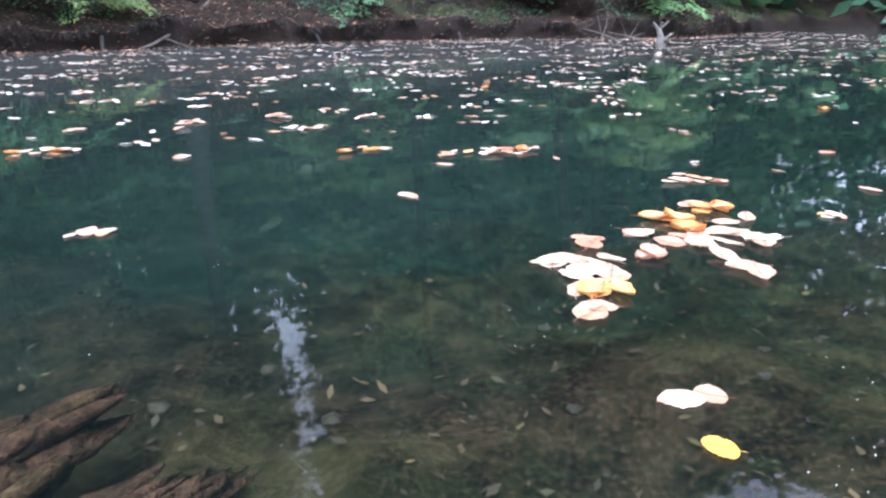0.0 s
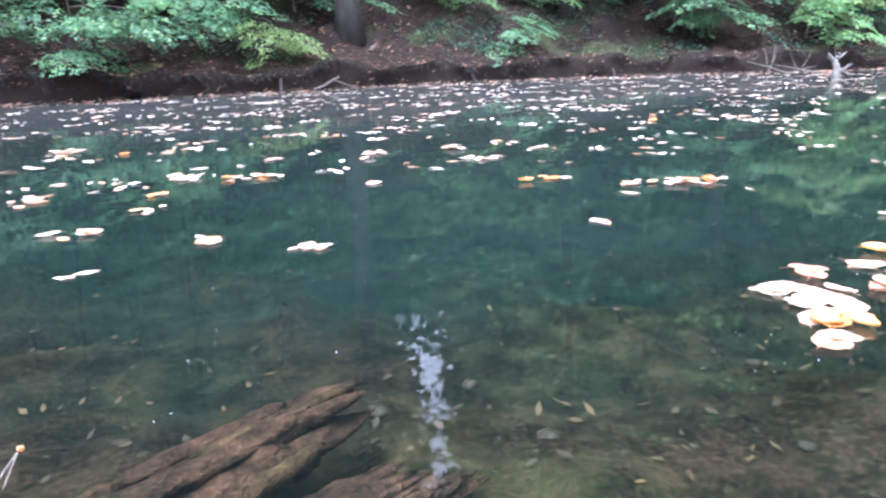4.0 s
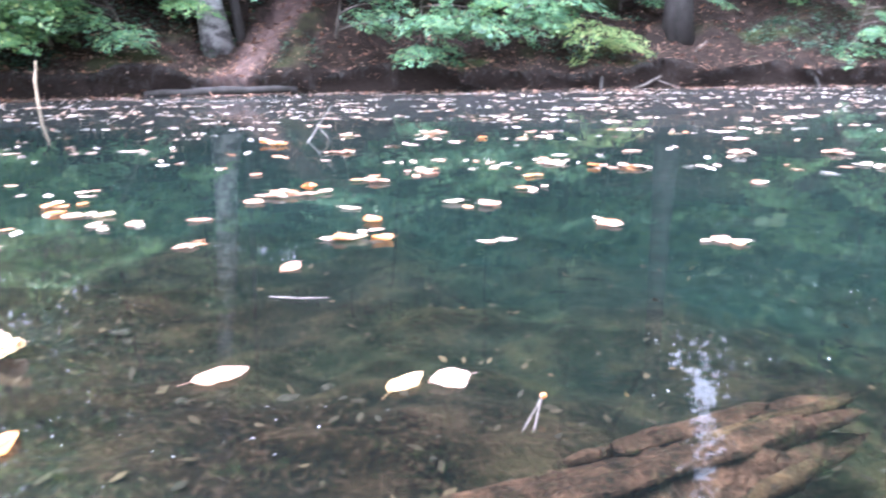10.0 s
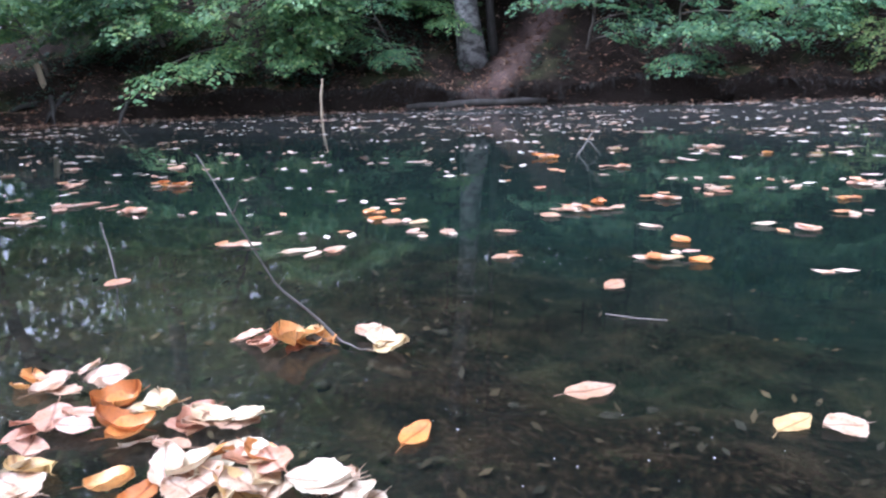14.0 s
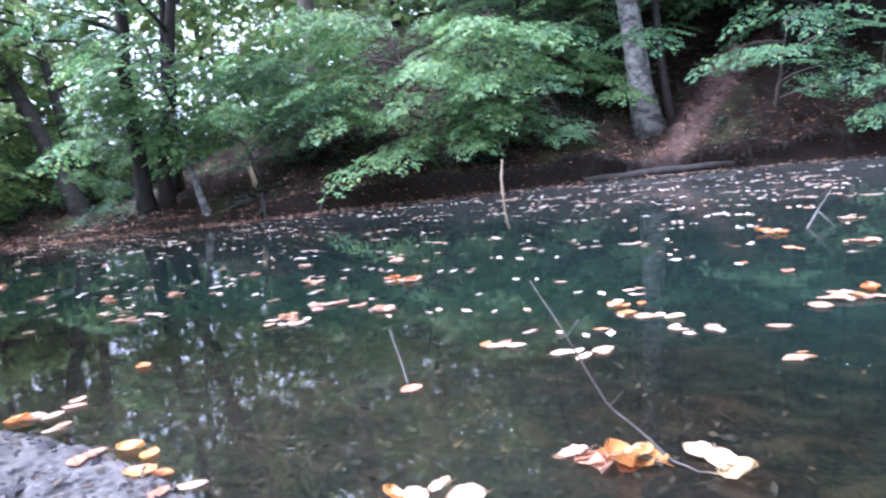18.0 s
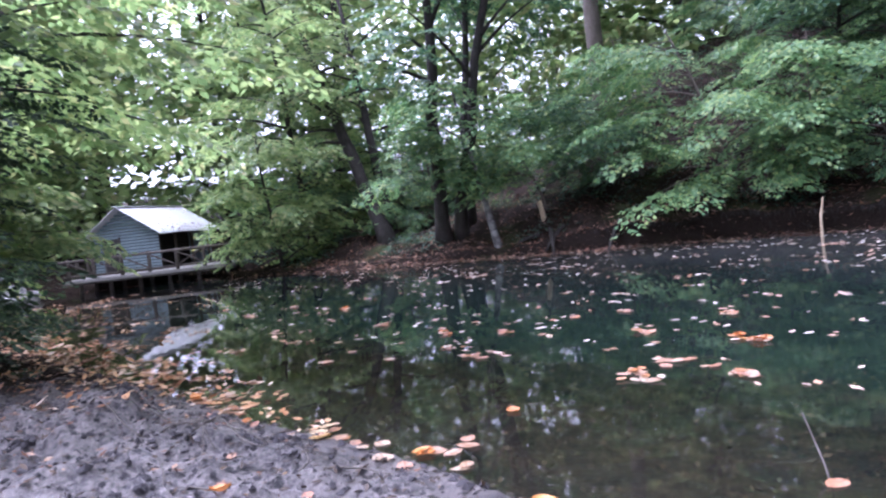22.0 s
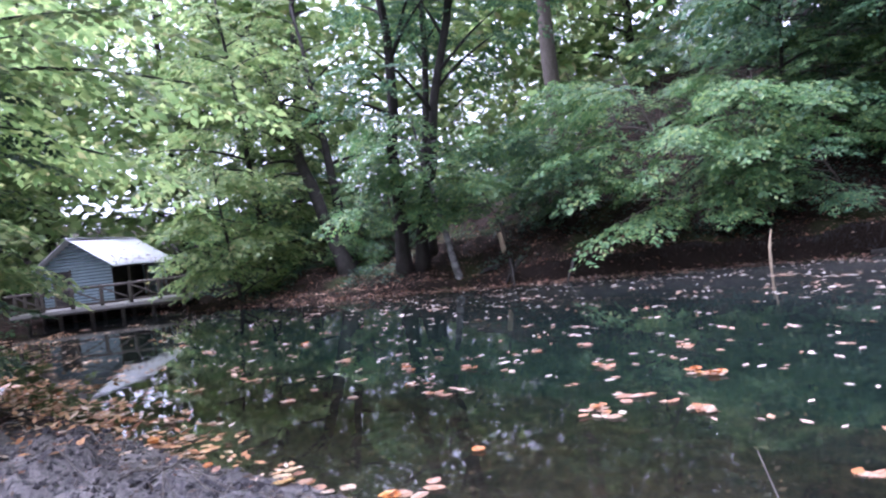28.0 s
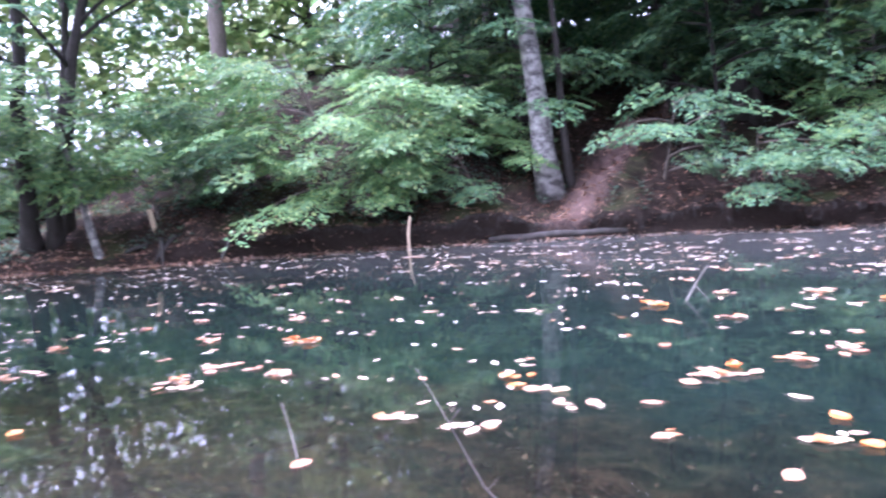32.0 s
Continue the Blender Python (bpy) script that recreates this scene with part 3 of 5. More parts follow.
def sprays(spots, kind, seed, droop=0.16, jitter=0.30):
    """Leaves of many fans; spots: rows of x, y, z, azimuth (degrees from +x), rise (degrees), scale."""
    rng = np.random.default_rng(seed)
    out = []
    for x, y, z, az, rise, scale in spots:
        feet, ways, sizes, _ = SPRAYS[kind][rng.integers(4)]
        keep = rng.random(len(feet)) > 0.12
        feet, ways, sizes = feet[keep] * scale, ways[keep], sizes[keep]
        az, rise, tilt = radians(az - 90), radians(rise), radians(rng.normal(0, 11))
        rot = np.array(Euler((rise, tilt, az)).to_matrix())
        n = len(feet)
        d3 = np.concatenate([ways, rng.normal(-0.22, 0.16, (n, 1))], 1)
        d3 /= np.linalg.norm(d3, axis=1)[:, None]
        up = np.concatenate([rng.normal(0, jitter, (n, 2)), np.ones((n, 1))], 1)
        p = feet.copy()
        p[:, 2] -= droop * (feet[:, 0] ** 2 + feet[:, 1] ** 2) / max(scale, 0.3)
        out.append(leaf_mesh(p @ rot.T + (x, y, z), d3 @ rot.T, up @ rot.T, sizes * min(1.15, max(0.8, scale))))
    return joined(out)


def limb_with_sprays(start, az, rise, length, radius, rng, gap=0.42, spray=0.9, first=0.25):
    """A bough and the fans that it carries."""
    az, rise = radians(az), radians(rise)
    end = np.asarray(start) + length * np.array([np.cos(az) * np.cos(rise), np.sin(az) * np.cos(rise), np.sin(rise)])
    pts = bent(start, end, 7, -0.06 * length, 0.05 * length / 7, rng)
    wood = tube(pts, np.linspace(radius, max(0.004, radius * 0.2), 7), 5)
    spots, s, side = [], first * length, 1
    while s < length:
        k = s / length * 6
        i = min(int(k), 5)
        p = pts[i] + (pts[i + 1] - pts[i]) * (k - i)
        spots.append((*p, np.degrees(az) + side * rng.uniform(30, 65), np.degrees(rise) * 0.2 + rng.uniform(-26, -4), spray * rng.uniform(0.7, 1.15) * (1.1 - 0.35 * s / length)))
        s += gap * rng.uniform(0.6, 1.3)
        side = -side
    spots.append((*pts[-1], np.degrees(az), np.degrees(rise) * 0.3 - 16, spray * 0.95))
    return wood, spots


def tree(name, base, top, radius, boughs, kind, leafmat, barkmat, seed, label, category="tree", aim=None, spread=180, reach=(1.0, 2.4), start=0.25, rise=(5, 30),
         spray=0.9, gap=0.42, sway=0.03, sides=10, group="", rough=0.05, flare=1.5, joint=False):
    """A tree: tapered trunk, boughs with fans of leaves. aim, spread: the side to which the boughs reach."""
    rng = np.random.default_rng(seed)
    base, top = np.asarray(base, float), np.asarray(top, float)
    pts = bent((0, 0, -0.25), top - base, 14, 0, sway, rng)
    h = np.linspace(0, 1, 14)
    rad = radius * (1 - 0.75 * h) * (1 + (flare - 1) * np.exp(-h * 22))
    holder = new(name)
    holder.location = base
    stem = tube(pts, rad, sides, rough, rng)
    woods, spots = [], []
    for k in range(boughs):
        s = start + (1 - start) * (k + rng.random()) / boughs
        i = min(int(s * 13), 12)
        p = pts[i] + (pts[i + 1] - pts[i]) * (s * 13 - i)
        az = (aim if aim is not None else 0) + rng.uniform(-spread, spread)
        length = rng.uniform(*reach) * (1.1 - 0.5 * s)
        w, sp = limb_with_sprays(p, az, rng.uniform(*rise), length, rad[i] * 0.4 + 0.008, rng, gap, spray)
        woods.append(w)
        spots += sp
    if woods:
        for w in (() if joint else woods):
            part("bough", (*w, True), barkmat, holder)
        part("crown", sprays(spots, kind, seed + 1), leafmat, holder)
    part("trunk", (*(joined([stem, *woods]) if joint else stem), True), barkmat, holder)
    return tagged(holder, label, category, group)


# ---------------------------------------------------------------- trees of the far bank
def on_bank(x, y, dz=0.0):
    return (x, y, gz(x, y) + dz)


# the tall pale-barked beech with its darker twin
tree("beech_tree", on_bank(-4.17, 13.9), (-5.6, 13.4, 15.5), 0.235, 34, "mid", "green", "bark_grey", 101, "tall grey-barked beech leaning over the far bank of the pond", aim=-90, spread=170, reach=(1.5, 4.0), start=0.5, rough=0.03)
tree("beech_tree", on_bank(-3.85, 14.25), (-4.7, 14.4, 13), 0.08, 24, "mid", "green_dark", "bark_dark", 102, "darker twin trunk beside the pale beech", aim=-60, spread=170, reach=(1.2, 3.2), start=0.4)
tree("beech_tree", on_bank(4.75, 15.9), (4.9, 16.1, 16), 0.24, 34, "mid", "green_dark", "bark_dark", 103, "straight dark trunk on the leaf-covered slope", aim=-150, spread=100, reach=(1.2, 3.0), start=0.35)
# beeches added to shade the bank; their crowns stay out of view
for k, (x, y) in enumerate([(10.6, 17.6), (13.4, 18.0), (2.6, 17.4), (-0.6, 17.2)]):
    tree("beech_tree", on_bank(x, y), (x + 0.3, y - 0.8, 12), 0.16, 22, "mid", "green", "bark_dark", 110 + k, "added dark-trunked beech whose boughs shade the bank", aim=-90, spread=110, reach=(1.6, 3.0), start=0.3, rise=(-5, 20), gap=0.5, group="beeches on the cut bank")
# saplings that reach out over the water
for k, (x, y, tx, ty, tz, r, b, kind, mat, aim, reach) in enumerate([
        (-8.0, 12.3, -8.7, 11.0, 4.2, 0.06, 15, "mid", "green_mid", -105, (1.5, 3.0)),
        (-9.9, 11.3, -10.4, 10.4, 3.3, 0.05, 12, "mid", "green", -110, (1.2, 2.6)),
        (-6.7, 12.6, -7.0, 11.7, 3.2, 0.05, 11, "mid", "green_mid", -85, (1.1, 2.2)),
        (-5.4, 13.2, -5.9, 12.4, 2.2, 0.03, 8, "fine", "green", -95, (0.8, 1.5)),
        (-13.3, 8.0, -13.2, 7.4, 3.0, 0.04, 7, "mid", "green_mid", -50, (0.9, 1.8)),
        (-11.2, 9.5, -11.2, 8.9, 2.3, 0.04, 9, "mid", "green_mid", -70, (0.9, 1.9)),
        (-1.9, 14.2, -1.5, 13.4, 2.4, 0.04, 6, "fine", "green", -60, (0.9, 1.9)),
        (-0.4, 14.6, -0.1, 13.6, 1.7, 0.04, 5, "fine", "green", -60, (0.9, 1.9)),
        (1.2, 15.0, 1.6, 14.3, 1.8, 0.03, 7, "fine", "green", -60, (0.8, 1.6)),
        (2.9, 15.2, 3.1, 14.8, 1.3, 0.02, 5, "fine", "green_light", -90, (0.4, 0.8)),
        (8.3, 16.4, 8.4, 16.1, 1.6, 0.02, 5, "fine", "green", -90, (0.4, 0.9)),
        (14.2, 16.6, 13.6, 15.6, 3.0, 0.05, 12, "fine", "green", -120, (0.9, 2.0)),
        (16.8, 16.6, 16.8, 15.8, 3.6, 0.06, 14, "fine", "green_light", -90, (0.9, 2.0))]):
    tree("sapling", on_bank(x, y), (tx, ty, tz), r, b, kind, mat, "bark_brown", 200 + k, "young beech with layered fans of green leaves over the water", "sapling", aim=aim, spread=70, reach=reach,
         start=0.55 if x < -10.5 else 0.14, rise=(-10, 16), spray=0.9, gap=0.34, group="saplings on the far bank", sides=7)

# the dark many-stemmed tree, the leaning trees and the trunks behind
tree("dark_tree", on_bank(-12.9, 7.7), (-11.5, 7.7, 11), 0.17, 18, "mid", "green", "bark_dark", 301, "dark crooked stem of a many-stemmed tree on the low bank", aim=-80, spread=180, reach=(1.2, 3.2), start=0.36, rise=(15, 60), sway=0.16)
tree("dark_tree", on_bank(-12.6, 8.0), (-10.3, 8.3, 10.5), 0.14, 16, "mid", "green", "bark_dark", 302, "second dark stem with a crooked fork", aim=0, spread=180, reach=(1.4, 3.2), start=0.34, rise=(25, 65), sway=0.18)
tree("dark_tree", on_bank(-12.8, 8.4), (-13.1, 8.7, 12), 0.11, 12, "mid", "green", "bark_dark", 306, "thinner dark stem behind the crooked ones", aim=120, spread=180, reach=(1.2, 3.0), start=0.4, rise=(15, 50), sway=0.14)
tree("leaning_tree", on_bank(-15.3, 7.4), (-21.5, 7.4, 9.0), 0.22, 18, "mid", "green_light", "bark_dark", 303, "dark trunk leaning low over the bank", aim=-60, spread=180, reach=(1.2, 3.0), start=0.35)
tree("leaning_tree", on_bank(-16.1, 7.9), (-20.6, 8.6, 9.5), 0.17, 16, "mid", "green_light", "bark_dark", 307, "thinner dark trunk leaning beside the first", aim=-60, spread=180, reach=(1.2, 3.0), start=0.35)
tree("tall_tree", on_bank(-13.6, 13.6), (-13.9, 13.6, 17), 0.27, 20, "mid", "green_dark", "bark_brown", 304, "tall straight brown trunk on the wooded slope", aim=-80, spread=180, reach=(1.5, 3.6), start=0.4)
tree("birch", on_bank(-11.15, 8.1), (-12.0, 7.8, 4.0), 0.085, 9, "mid", "green_mid", "bark_grey", 305, "thin pale trunk leaning at the water's edge", aim=-60, spread=110, reach=(0.9, 1.9), start=0.55, rise=(5, 28), spray=0.9, gap=0.32)

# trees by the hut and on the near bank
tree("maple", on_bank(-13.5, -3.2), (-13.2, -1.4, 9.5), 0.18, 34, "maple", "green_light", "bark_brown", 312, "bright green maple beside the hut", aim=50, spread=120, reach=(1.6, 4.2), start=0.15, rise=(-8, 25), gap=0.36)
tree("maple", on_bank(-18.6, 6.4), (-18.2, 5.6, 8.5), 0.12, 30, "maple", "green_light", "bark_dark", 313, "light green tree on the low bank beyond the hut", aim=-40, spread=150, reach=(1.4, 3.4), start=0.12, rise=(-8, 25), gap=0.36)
tree("maple", on_bank(-5.9, -1.7), (-6.1, -1.2, 3.1), 0.06, 46, "fine", "green_shade", "bark_dark", 314, "dark bush at the shore with its shade put into the leaf colour", "bush", aim=30, spread=150, reach=(0.7, 1.7), start=0.03, rise=(-5, 35), gap=0.3)

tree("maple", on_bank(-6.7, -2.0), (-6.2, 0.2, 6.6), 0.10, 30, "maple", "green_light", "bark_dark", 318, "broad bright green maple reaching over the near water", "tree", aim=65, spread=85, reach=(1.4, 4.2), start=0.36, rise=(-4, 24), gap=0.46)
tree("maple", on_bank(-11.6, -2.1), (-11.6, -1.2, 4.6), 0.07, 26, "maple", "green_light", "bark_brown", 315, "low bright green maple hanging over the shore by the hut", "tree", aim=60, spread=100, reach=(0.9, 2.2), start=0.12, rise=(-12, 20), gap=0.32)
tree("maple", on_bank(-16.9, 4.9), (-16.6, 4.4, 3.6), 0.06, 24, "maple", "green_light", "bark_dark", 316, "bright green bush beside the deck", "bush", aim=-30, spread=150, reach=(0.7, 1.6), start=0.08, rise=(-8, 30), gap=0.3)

# the wood behind: a few shapes, repeated
rng = np.random.default_rng(77)
protos = []
for k in range(4):
    protos.append(tree("wood_tree", (0, 0, 0), (rng.uniform(-0.8, 0.8), rng.uniform(-0.8, 0.8), 15), 0.2, 24, "coarse", ("green_dark", "green", "green_dark", "green_light")[k],
                       ("bark_dark", "bark_brown", "bark_dark", "bark_dark")[k], 400 + k, ("slender dark-leaved tree of the wood", "slender beech of the wood", "dark-trunked tree of the wood", "lighter green tree of the wood")[k],
                       reach=(1.8, 4.4), start=0.07, rise=(0, 30), spray=1.0, gap=0.6, sides=8, group="trees of the wood", joint=True))
spots = []
for tries in range(9000):
    x, y = rng.uniform(-48, 40), rng.uniform(-22, 40)
    if tries > 800:
        x, y = (rng.uniform(-46, -16), rng.uniform(-8, 34)) if tries % 3 == 0 else (rng.uniform(-18, 42), rng.uniform(9, 29))
    p = np.array([[x, y]])
    if inside_pond(p)[0]:
        continue
    dn, df = line_distance(p, NEAR)[0], line_distance(p, FAR)[0]
    if min(dn, df) < 2.2 or (dn < df and dn < 5.5):
        continue
    if x < -8 and y > 3 and df < 5.5:
        continue
    if -24 < x < -17 and -4 < y < 5:
        continue
    if y < -1 and x > -17 and y > -14:
        continue
    if y > 16 and abs((x - 2.4) * 0.967 - (y - 0.9) * 0.254) < 2.8:
        continue
    if any((x - a) ** 2 + (y - b) ** 2 < (2.0 if b > 0 else 4.5) ** 2 for a, b in spots):
        continue
    if x < -15 and y > 2 and rng.random() < 0.5:
        continue
    spots.append((x, y))
    if len(spots) >= 76:
        break
for n, (x, y) in enumerate(spots):
    m = pose(x, y, gz(x, y) - 0.1, rng.normal(0, 2), rng.normal(0, 2), rng.uniform(0, 360)) @ Matrix.Diagonal((1.1, 1.1, rng.uniform(1.2, 1.55), 1) if x > -12 else (1, 1, 1.1, 1))
    if n < 4:
        protos[n].matrix_basis = m
    else:
        copy_thing(protos[3 if x < -14 and rng.random() < 0.7 else rng.integers(4)], m)



# tall beeches along the bank, whose crowns close over the pond's far side
# their lighter leaf colour paints in the light on the high crowns
tall = tree("tall_beech", (0, 0, 0), (0.4, -1.6, 19), 0.22, 34, "broad", "green_mid", "bark_dark", 450, "tall dark-trunked beech with a high crown on the far bank", aim=-90, spread=150, reach=(1.9, 4.4), start=0.28,
            rise=(0, 28), spray=1.1, gap=0.62, sides=8, group="tall beeches on the far bank")
trng = np.random.default_rng(15)
tall_spots = []
first = True
for tries in range(3000):
    x, y = trng.uniform(-7, 30), trng.uniform(10, 27)
    p = np.array([[x, y]])
    df = line_distance(p, FAR)[0]
    if inside_pond(p)[0] or not 3.6 < df < 11 or abs((x - 2.4) * 0.967 - (y - 0.9) * 0.254) < 6.2 or any((x - a) ** 2 + (y - b) ** 2 < 9 for a, b in tall_spots):
        continue
    tall_spots.append((x, y))
    m = pose(x, y, gz(x, y) - 0.1, 0, 0, trng.uniform(-60, 60)) @ Matrix.Diagonal((1, 1, trng.uniform(0.85, 1.15), 1))
    if first:
        tall.matrix_basis, first = m, False
    else:
        copy_thing(tall, m)
    if len(tall_spots) >= 24:
        break

# the wood beyond, as masses of leaves up the slopes and round the clearing
def far_wood(count, seed, az0, az1, r0, r1, top, size=(0.4, 0.95)):
    rng = np.random.default_rng(seed)
    n = count // 30
    az = np.radians(rng.uniform(az0, az1, n))
    r = rng.uniform(r0, r1, n)
    c = np.stack([2.0 + r * np.sin(az), 3.0 + r * np.cos(az)], 1)
    h = 0.3 + top * rng.random(n) ** 0.9
    side = (c[:, 0] - 2.4) * 0.967 - (c[:, 1] - 0.9) * 0.254
    gap = (np.abs(side) < 1.2 + 0.4 * np.sin(h * 1.9)) | (np.abs(side - 3.4) < 0.5 * np.sin(h * 1.3))
    keep = ~(gap & (c[:, 1] > 0) & (h > 5.0)) & ~inside_pond(c)
    c, h = c[keep], h[keep]
    n = len(c)
    foot = np.concatenate([c, (ground_height(c[:, 0], c[:, 1]) + h)[:, None]], 1)
    near_gap = np.where(np.abs(side[keep]) < 3, 0.55, 1.0)
    foot = np.repeat(foot, 30, 0) + rng.normal(0, 1, (n * 30, 3)) * (0.9, 0.9, 0.33) * np.repeat(near_gap, 30)[:, None]
    a = rng.uniform(0, 2 * np.pi, len(foot))
    way = np.stack([np.cos(a), np.sin(a), rng.normal(-0.3, 0.3, len(foot))], 1)
    way /= np.linalg.norm(way, axis=1)[:, None]
    up = np.concatenate([rng.normal(0, 0.5, (len(foot), 2)), np.ones((len(foot), 1))], 1)
    return leaf_mesh(foot, way, up, rng.uniform(*size, len(foot)), 0.6)


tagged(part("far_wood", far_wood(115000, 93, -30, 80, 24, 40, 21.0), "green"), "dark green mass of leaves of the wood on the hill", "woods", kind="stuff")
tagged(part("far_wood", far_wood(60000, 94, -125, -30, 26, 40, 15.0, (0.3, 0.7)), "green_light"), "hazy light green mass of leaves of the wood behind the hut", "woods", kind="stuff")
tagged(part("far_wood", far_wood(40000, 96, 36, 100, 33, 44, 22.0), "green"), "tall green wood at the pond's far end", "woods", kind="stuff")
# unseen mass added behind the viewpoint to close off the surroundings
tagged(part("far_wood", far_wood(16000, 95, 95, 235, 27, 42, 11.0), "green_dark"), "added dark wood behind the near shore, out of view", "woods", kind="stuff")

tagged(part("far_wood", far_wood(9000, 97, 4, 26, 20, 31, 3.5), "green"), "low green growth at the top of the slope", "woods", kind="stuff")

# half-grown beeches that fill the slope
half = [tree("half_grown_beech", (0, 0, 0), (0.3 * (-1) ** k, -0.9, 5.2 + k), 0.06, 20, "mid", "green", "bark_dark", 470 + k, "half-grown beech with layered boughs on the wooded slope", aim=-90, spread=140, reach=(1.2, 2.8), start=0.16,
             rise=(-8, 20), spray=1.0, gap=0.42, sides=7, group="half-grown beeches on the slope") for k in range(2)]
hrng = np.random.default_rng(28)
half_spots = [(-1.1, 16.2), (0.9, 16.6), (-2.5, 17.6), (-5.6, 15.6), (-7.6, 14.6)]
for tries in range(2000):
    x, y = hrng.uniform(-9.0, 3), hrng.uniform(12, 22)
    p = np.array([[x, y]])
    if inside_pond(p)[0] or not 3.0 < line_distance(p, FAR)[0] < 8 or any((x - a) ** 2 + (y - b) ** 2 < 4.5 for a, b in half_spots) or abs(x + 3.4 - 0.12 * (y - 13)) < 1.2:
        continue
    half_spots.append((x, y))
    if len(half_spots) >= 14:
        break
for n, (x, y) in enumerate(half_spots):
    m = pose(x, y, gz(x, y) - 0.05, 0, 0, hrng.uniform(-60, 60)) @ Matrix.Diagonal((1, 1, hrng.uniform(0.85, 1.15), 1))
    if n < 2:
        half[n].matrix_basis = m
    else:
        copy_thing(half[n % 2], m)

# young growth on the slope, from two shapes
young = [tree("young_beech", (0, 0, 0), (0.5 * (-1) ** k, -0.5, 2.6 + 0.8 * k), 0.03, 15, "fine", ("green_mid", "green")[k], "bark_brown", 500 + k, "young beech with drooping fans of leaves on the slope", "sapling",
              aim=-90, spread=120, reach=(0.7, 1.7), start=0.1, rise=(-5, 25), spray=0.85, gap=0.34, sides=6, group="young beeches on the slope") for k in range(2)]
yrng = np.random.default_rng(8)
places = []
for tries in range(3000):
    x, y = yrng.uniform(-24, 22), yrng.uniform(5, 24)
    p = np.array([[x, y]])
    df = line_distance(p, FAR)[0]
    if inside_pond(p)[0] or not 0.9 < df < 8 or (-3.8 < x < -1.0 and df < 5.5) or any((x - a) ** 2 + (y - b) ** 2 < 1.5 for a, b in places) or (x < -9.5 and df < 3.5) or (x > 2 and df < 2.5 and yrng.random() < 0.3):
        continue
    places.append((x, y))
    if len(places) >= 40:
        break
for n, (x, y) in enumerate(places):
    m = pose(x, y, gz(x, y) - 0.05, 0, 0, yrng.uniform(-70, 70))
    if n < 2:
        young[n].matrix_basis = m
    else:
        copy_thing(young[yrng.integers(2)], m)


# ---------------------------------------------------------------- hut, deck and railing
def hut_axes(deg, x, y, z):
    return pose(x, y, z, 0, 0, deg)


# local x runs along the eave side, local y along the gable wall
hut = new("hut")
hut.matrix_basis = hut_axes(142, -19.75, 2.2, 0.40)
LEN, WID, EAVE, RIDGE = 2.9, 2.1, 1.12, 1.82


def gable_board(k, z0, z1):
    """One siding board of the gable wall, cut to the roof's slope."""
    mid = (z0 + z1) / 2
    half = WID / 2 if mid < EAVE else WID / 2 * (RIDGE - mid) / (RIDGE - EAVE)
    bm = bmesh.new()
    box_bm(bm, -0.022, 0.004, WID / 2 - half, WID / 2 + half, z0, z1 - 0.022)
    for v in bm.verts:
        if v.co.x < 0 and v.co.z > mid:
            v.co.x += 0.014
    return bm


for k in range(20):
    z0 = 0.02 + k * 0.088
    if z0 + 0.09 < RIDGE:
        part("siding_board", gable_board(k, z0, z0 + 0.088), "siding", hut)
part("wall", plank(0.006, 0.05, 0.02, WID - 0.02, 0.0, EAVE), "dark_inside", hut)
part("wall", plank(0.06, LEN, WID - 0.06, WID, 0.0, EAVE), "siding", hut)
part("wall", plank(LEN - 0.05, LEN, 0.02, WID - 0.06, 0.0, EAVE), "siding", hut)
part("wall", plank(0.06, LEN - 0.06, 0.75, 0.80, 0.0, EAVE), "dark_inside", hut, "inner wall of the open porch, coloured dark for its shade")
part("floor", plank(0.0, LEN, 0.0, WID, -0.05, 0.0), "timber", hut)
for k, x in enumerate((0.08, 0.95, 1.85, 2.82)):
    part("porch_post", plank(x - 0.035, x + 0.035, 0.03, 0.10, 0.0, EAVE), "timber", hut)
door = part("door", plank(-0.05, -0.022, 1.25, 1.72, 0.03, 0.98), "dark_inside", hut, "dark open doorway leaf")
part("door_frame", plank(-0.056, -0.022, 1.20, 1.25, 0.03, 1.02), "timber", door)
part("door_frame", plank(-0.056, -0.022, 1.72, 1.77, 0.03, 1.02), "timber", door)
part("handle", plank(-0.075, -0.05, 1.30, 1.33, 0.45, 0.52, bevel=0.004), "stone", door)


def roof_sheet(side):
    """A corrugated sheet from the ridge down to the eave."""
    n, m = 56, 6
    xs = np.linspace(-0.28, LEN + 0.22, n)
    s = np.linspace(0, 1.24, m)
    X, S = np.meshgrid(xs, s)
    y = WID / 2 + side * S * WID / 2
    z = RIDGE + 0.05 - S * (RIDGE - EAVE) + 0.014 * np.sin(X * 2 * np.pi / 0.14) + 0.012 * np.sin(X * 2.1) * S
    i = np.arange(X.size).reshape(X.shape)
    q = np.stack([i[:-1, :-1], i[:-1, 1:], i[1:, 1:], i[1:, :-1]], -1).reshape(-1, 4)
    top = np.stack([X.ravel(), y.ravel(), z.ravel()], 1)
    low = top - (0, 0, 0.012)
    nn = len(top)
    rim = np.concatenate([i[0], i[1:, -1], i[-1, ::-1][1:], i[::-1, 0][1:-1]])
    nxt = np.roll(rim, -1)
    return np.concatenate([top, low]), np.concatenate([q, q[:, ::-1] + nn, np.stack([nxt, rim, rim + nn, nxt + nn], -1)]), True


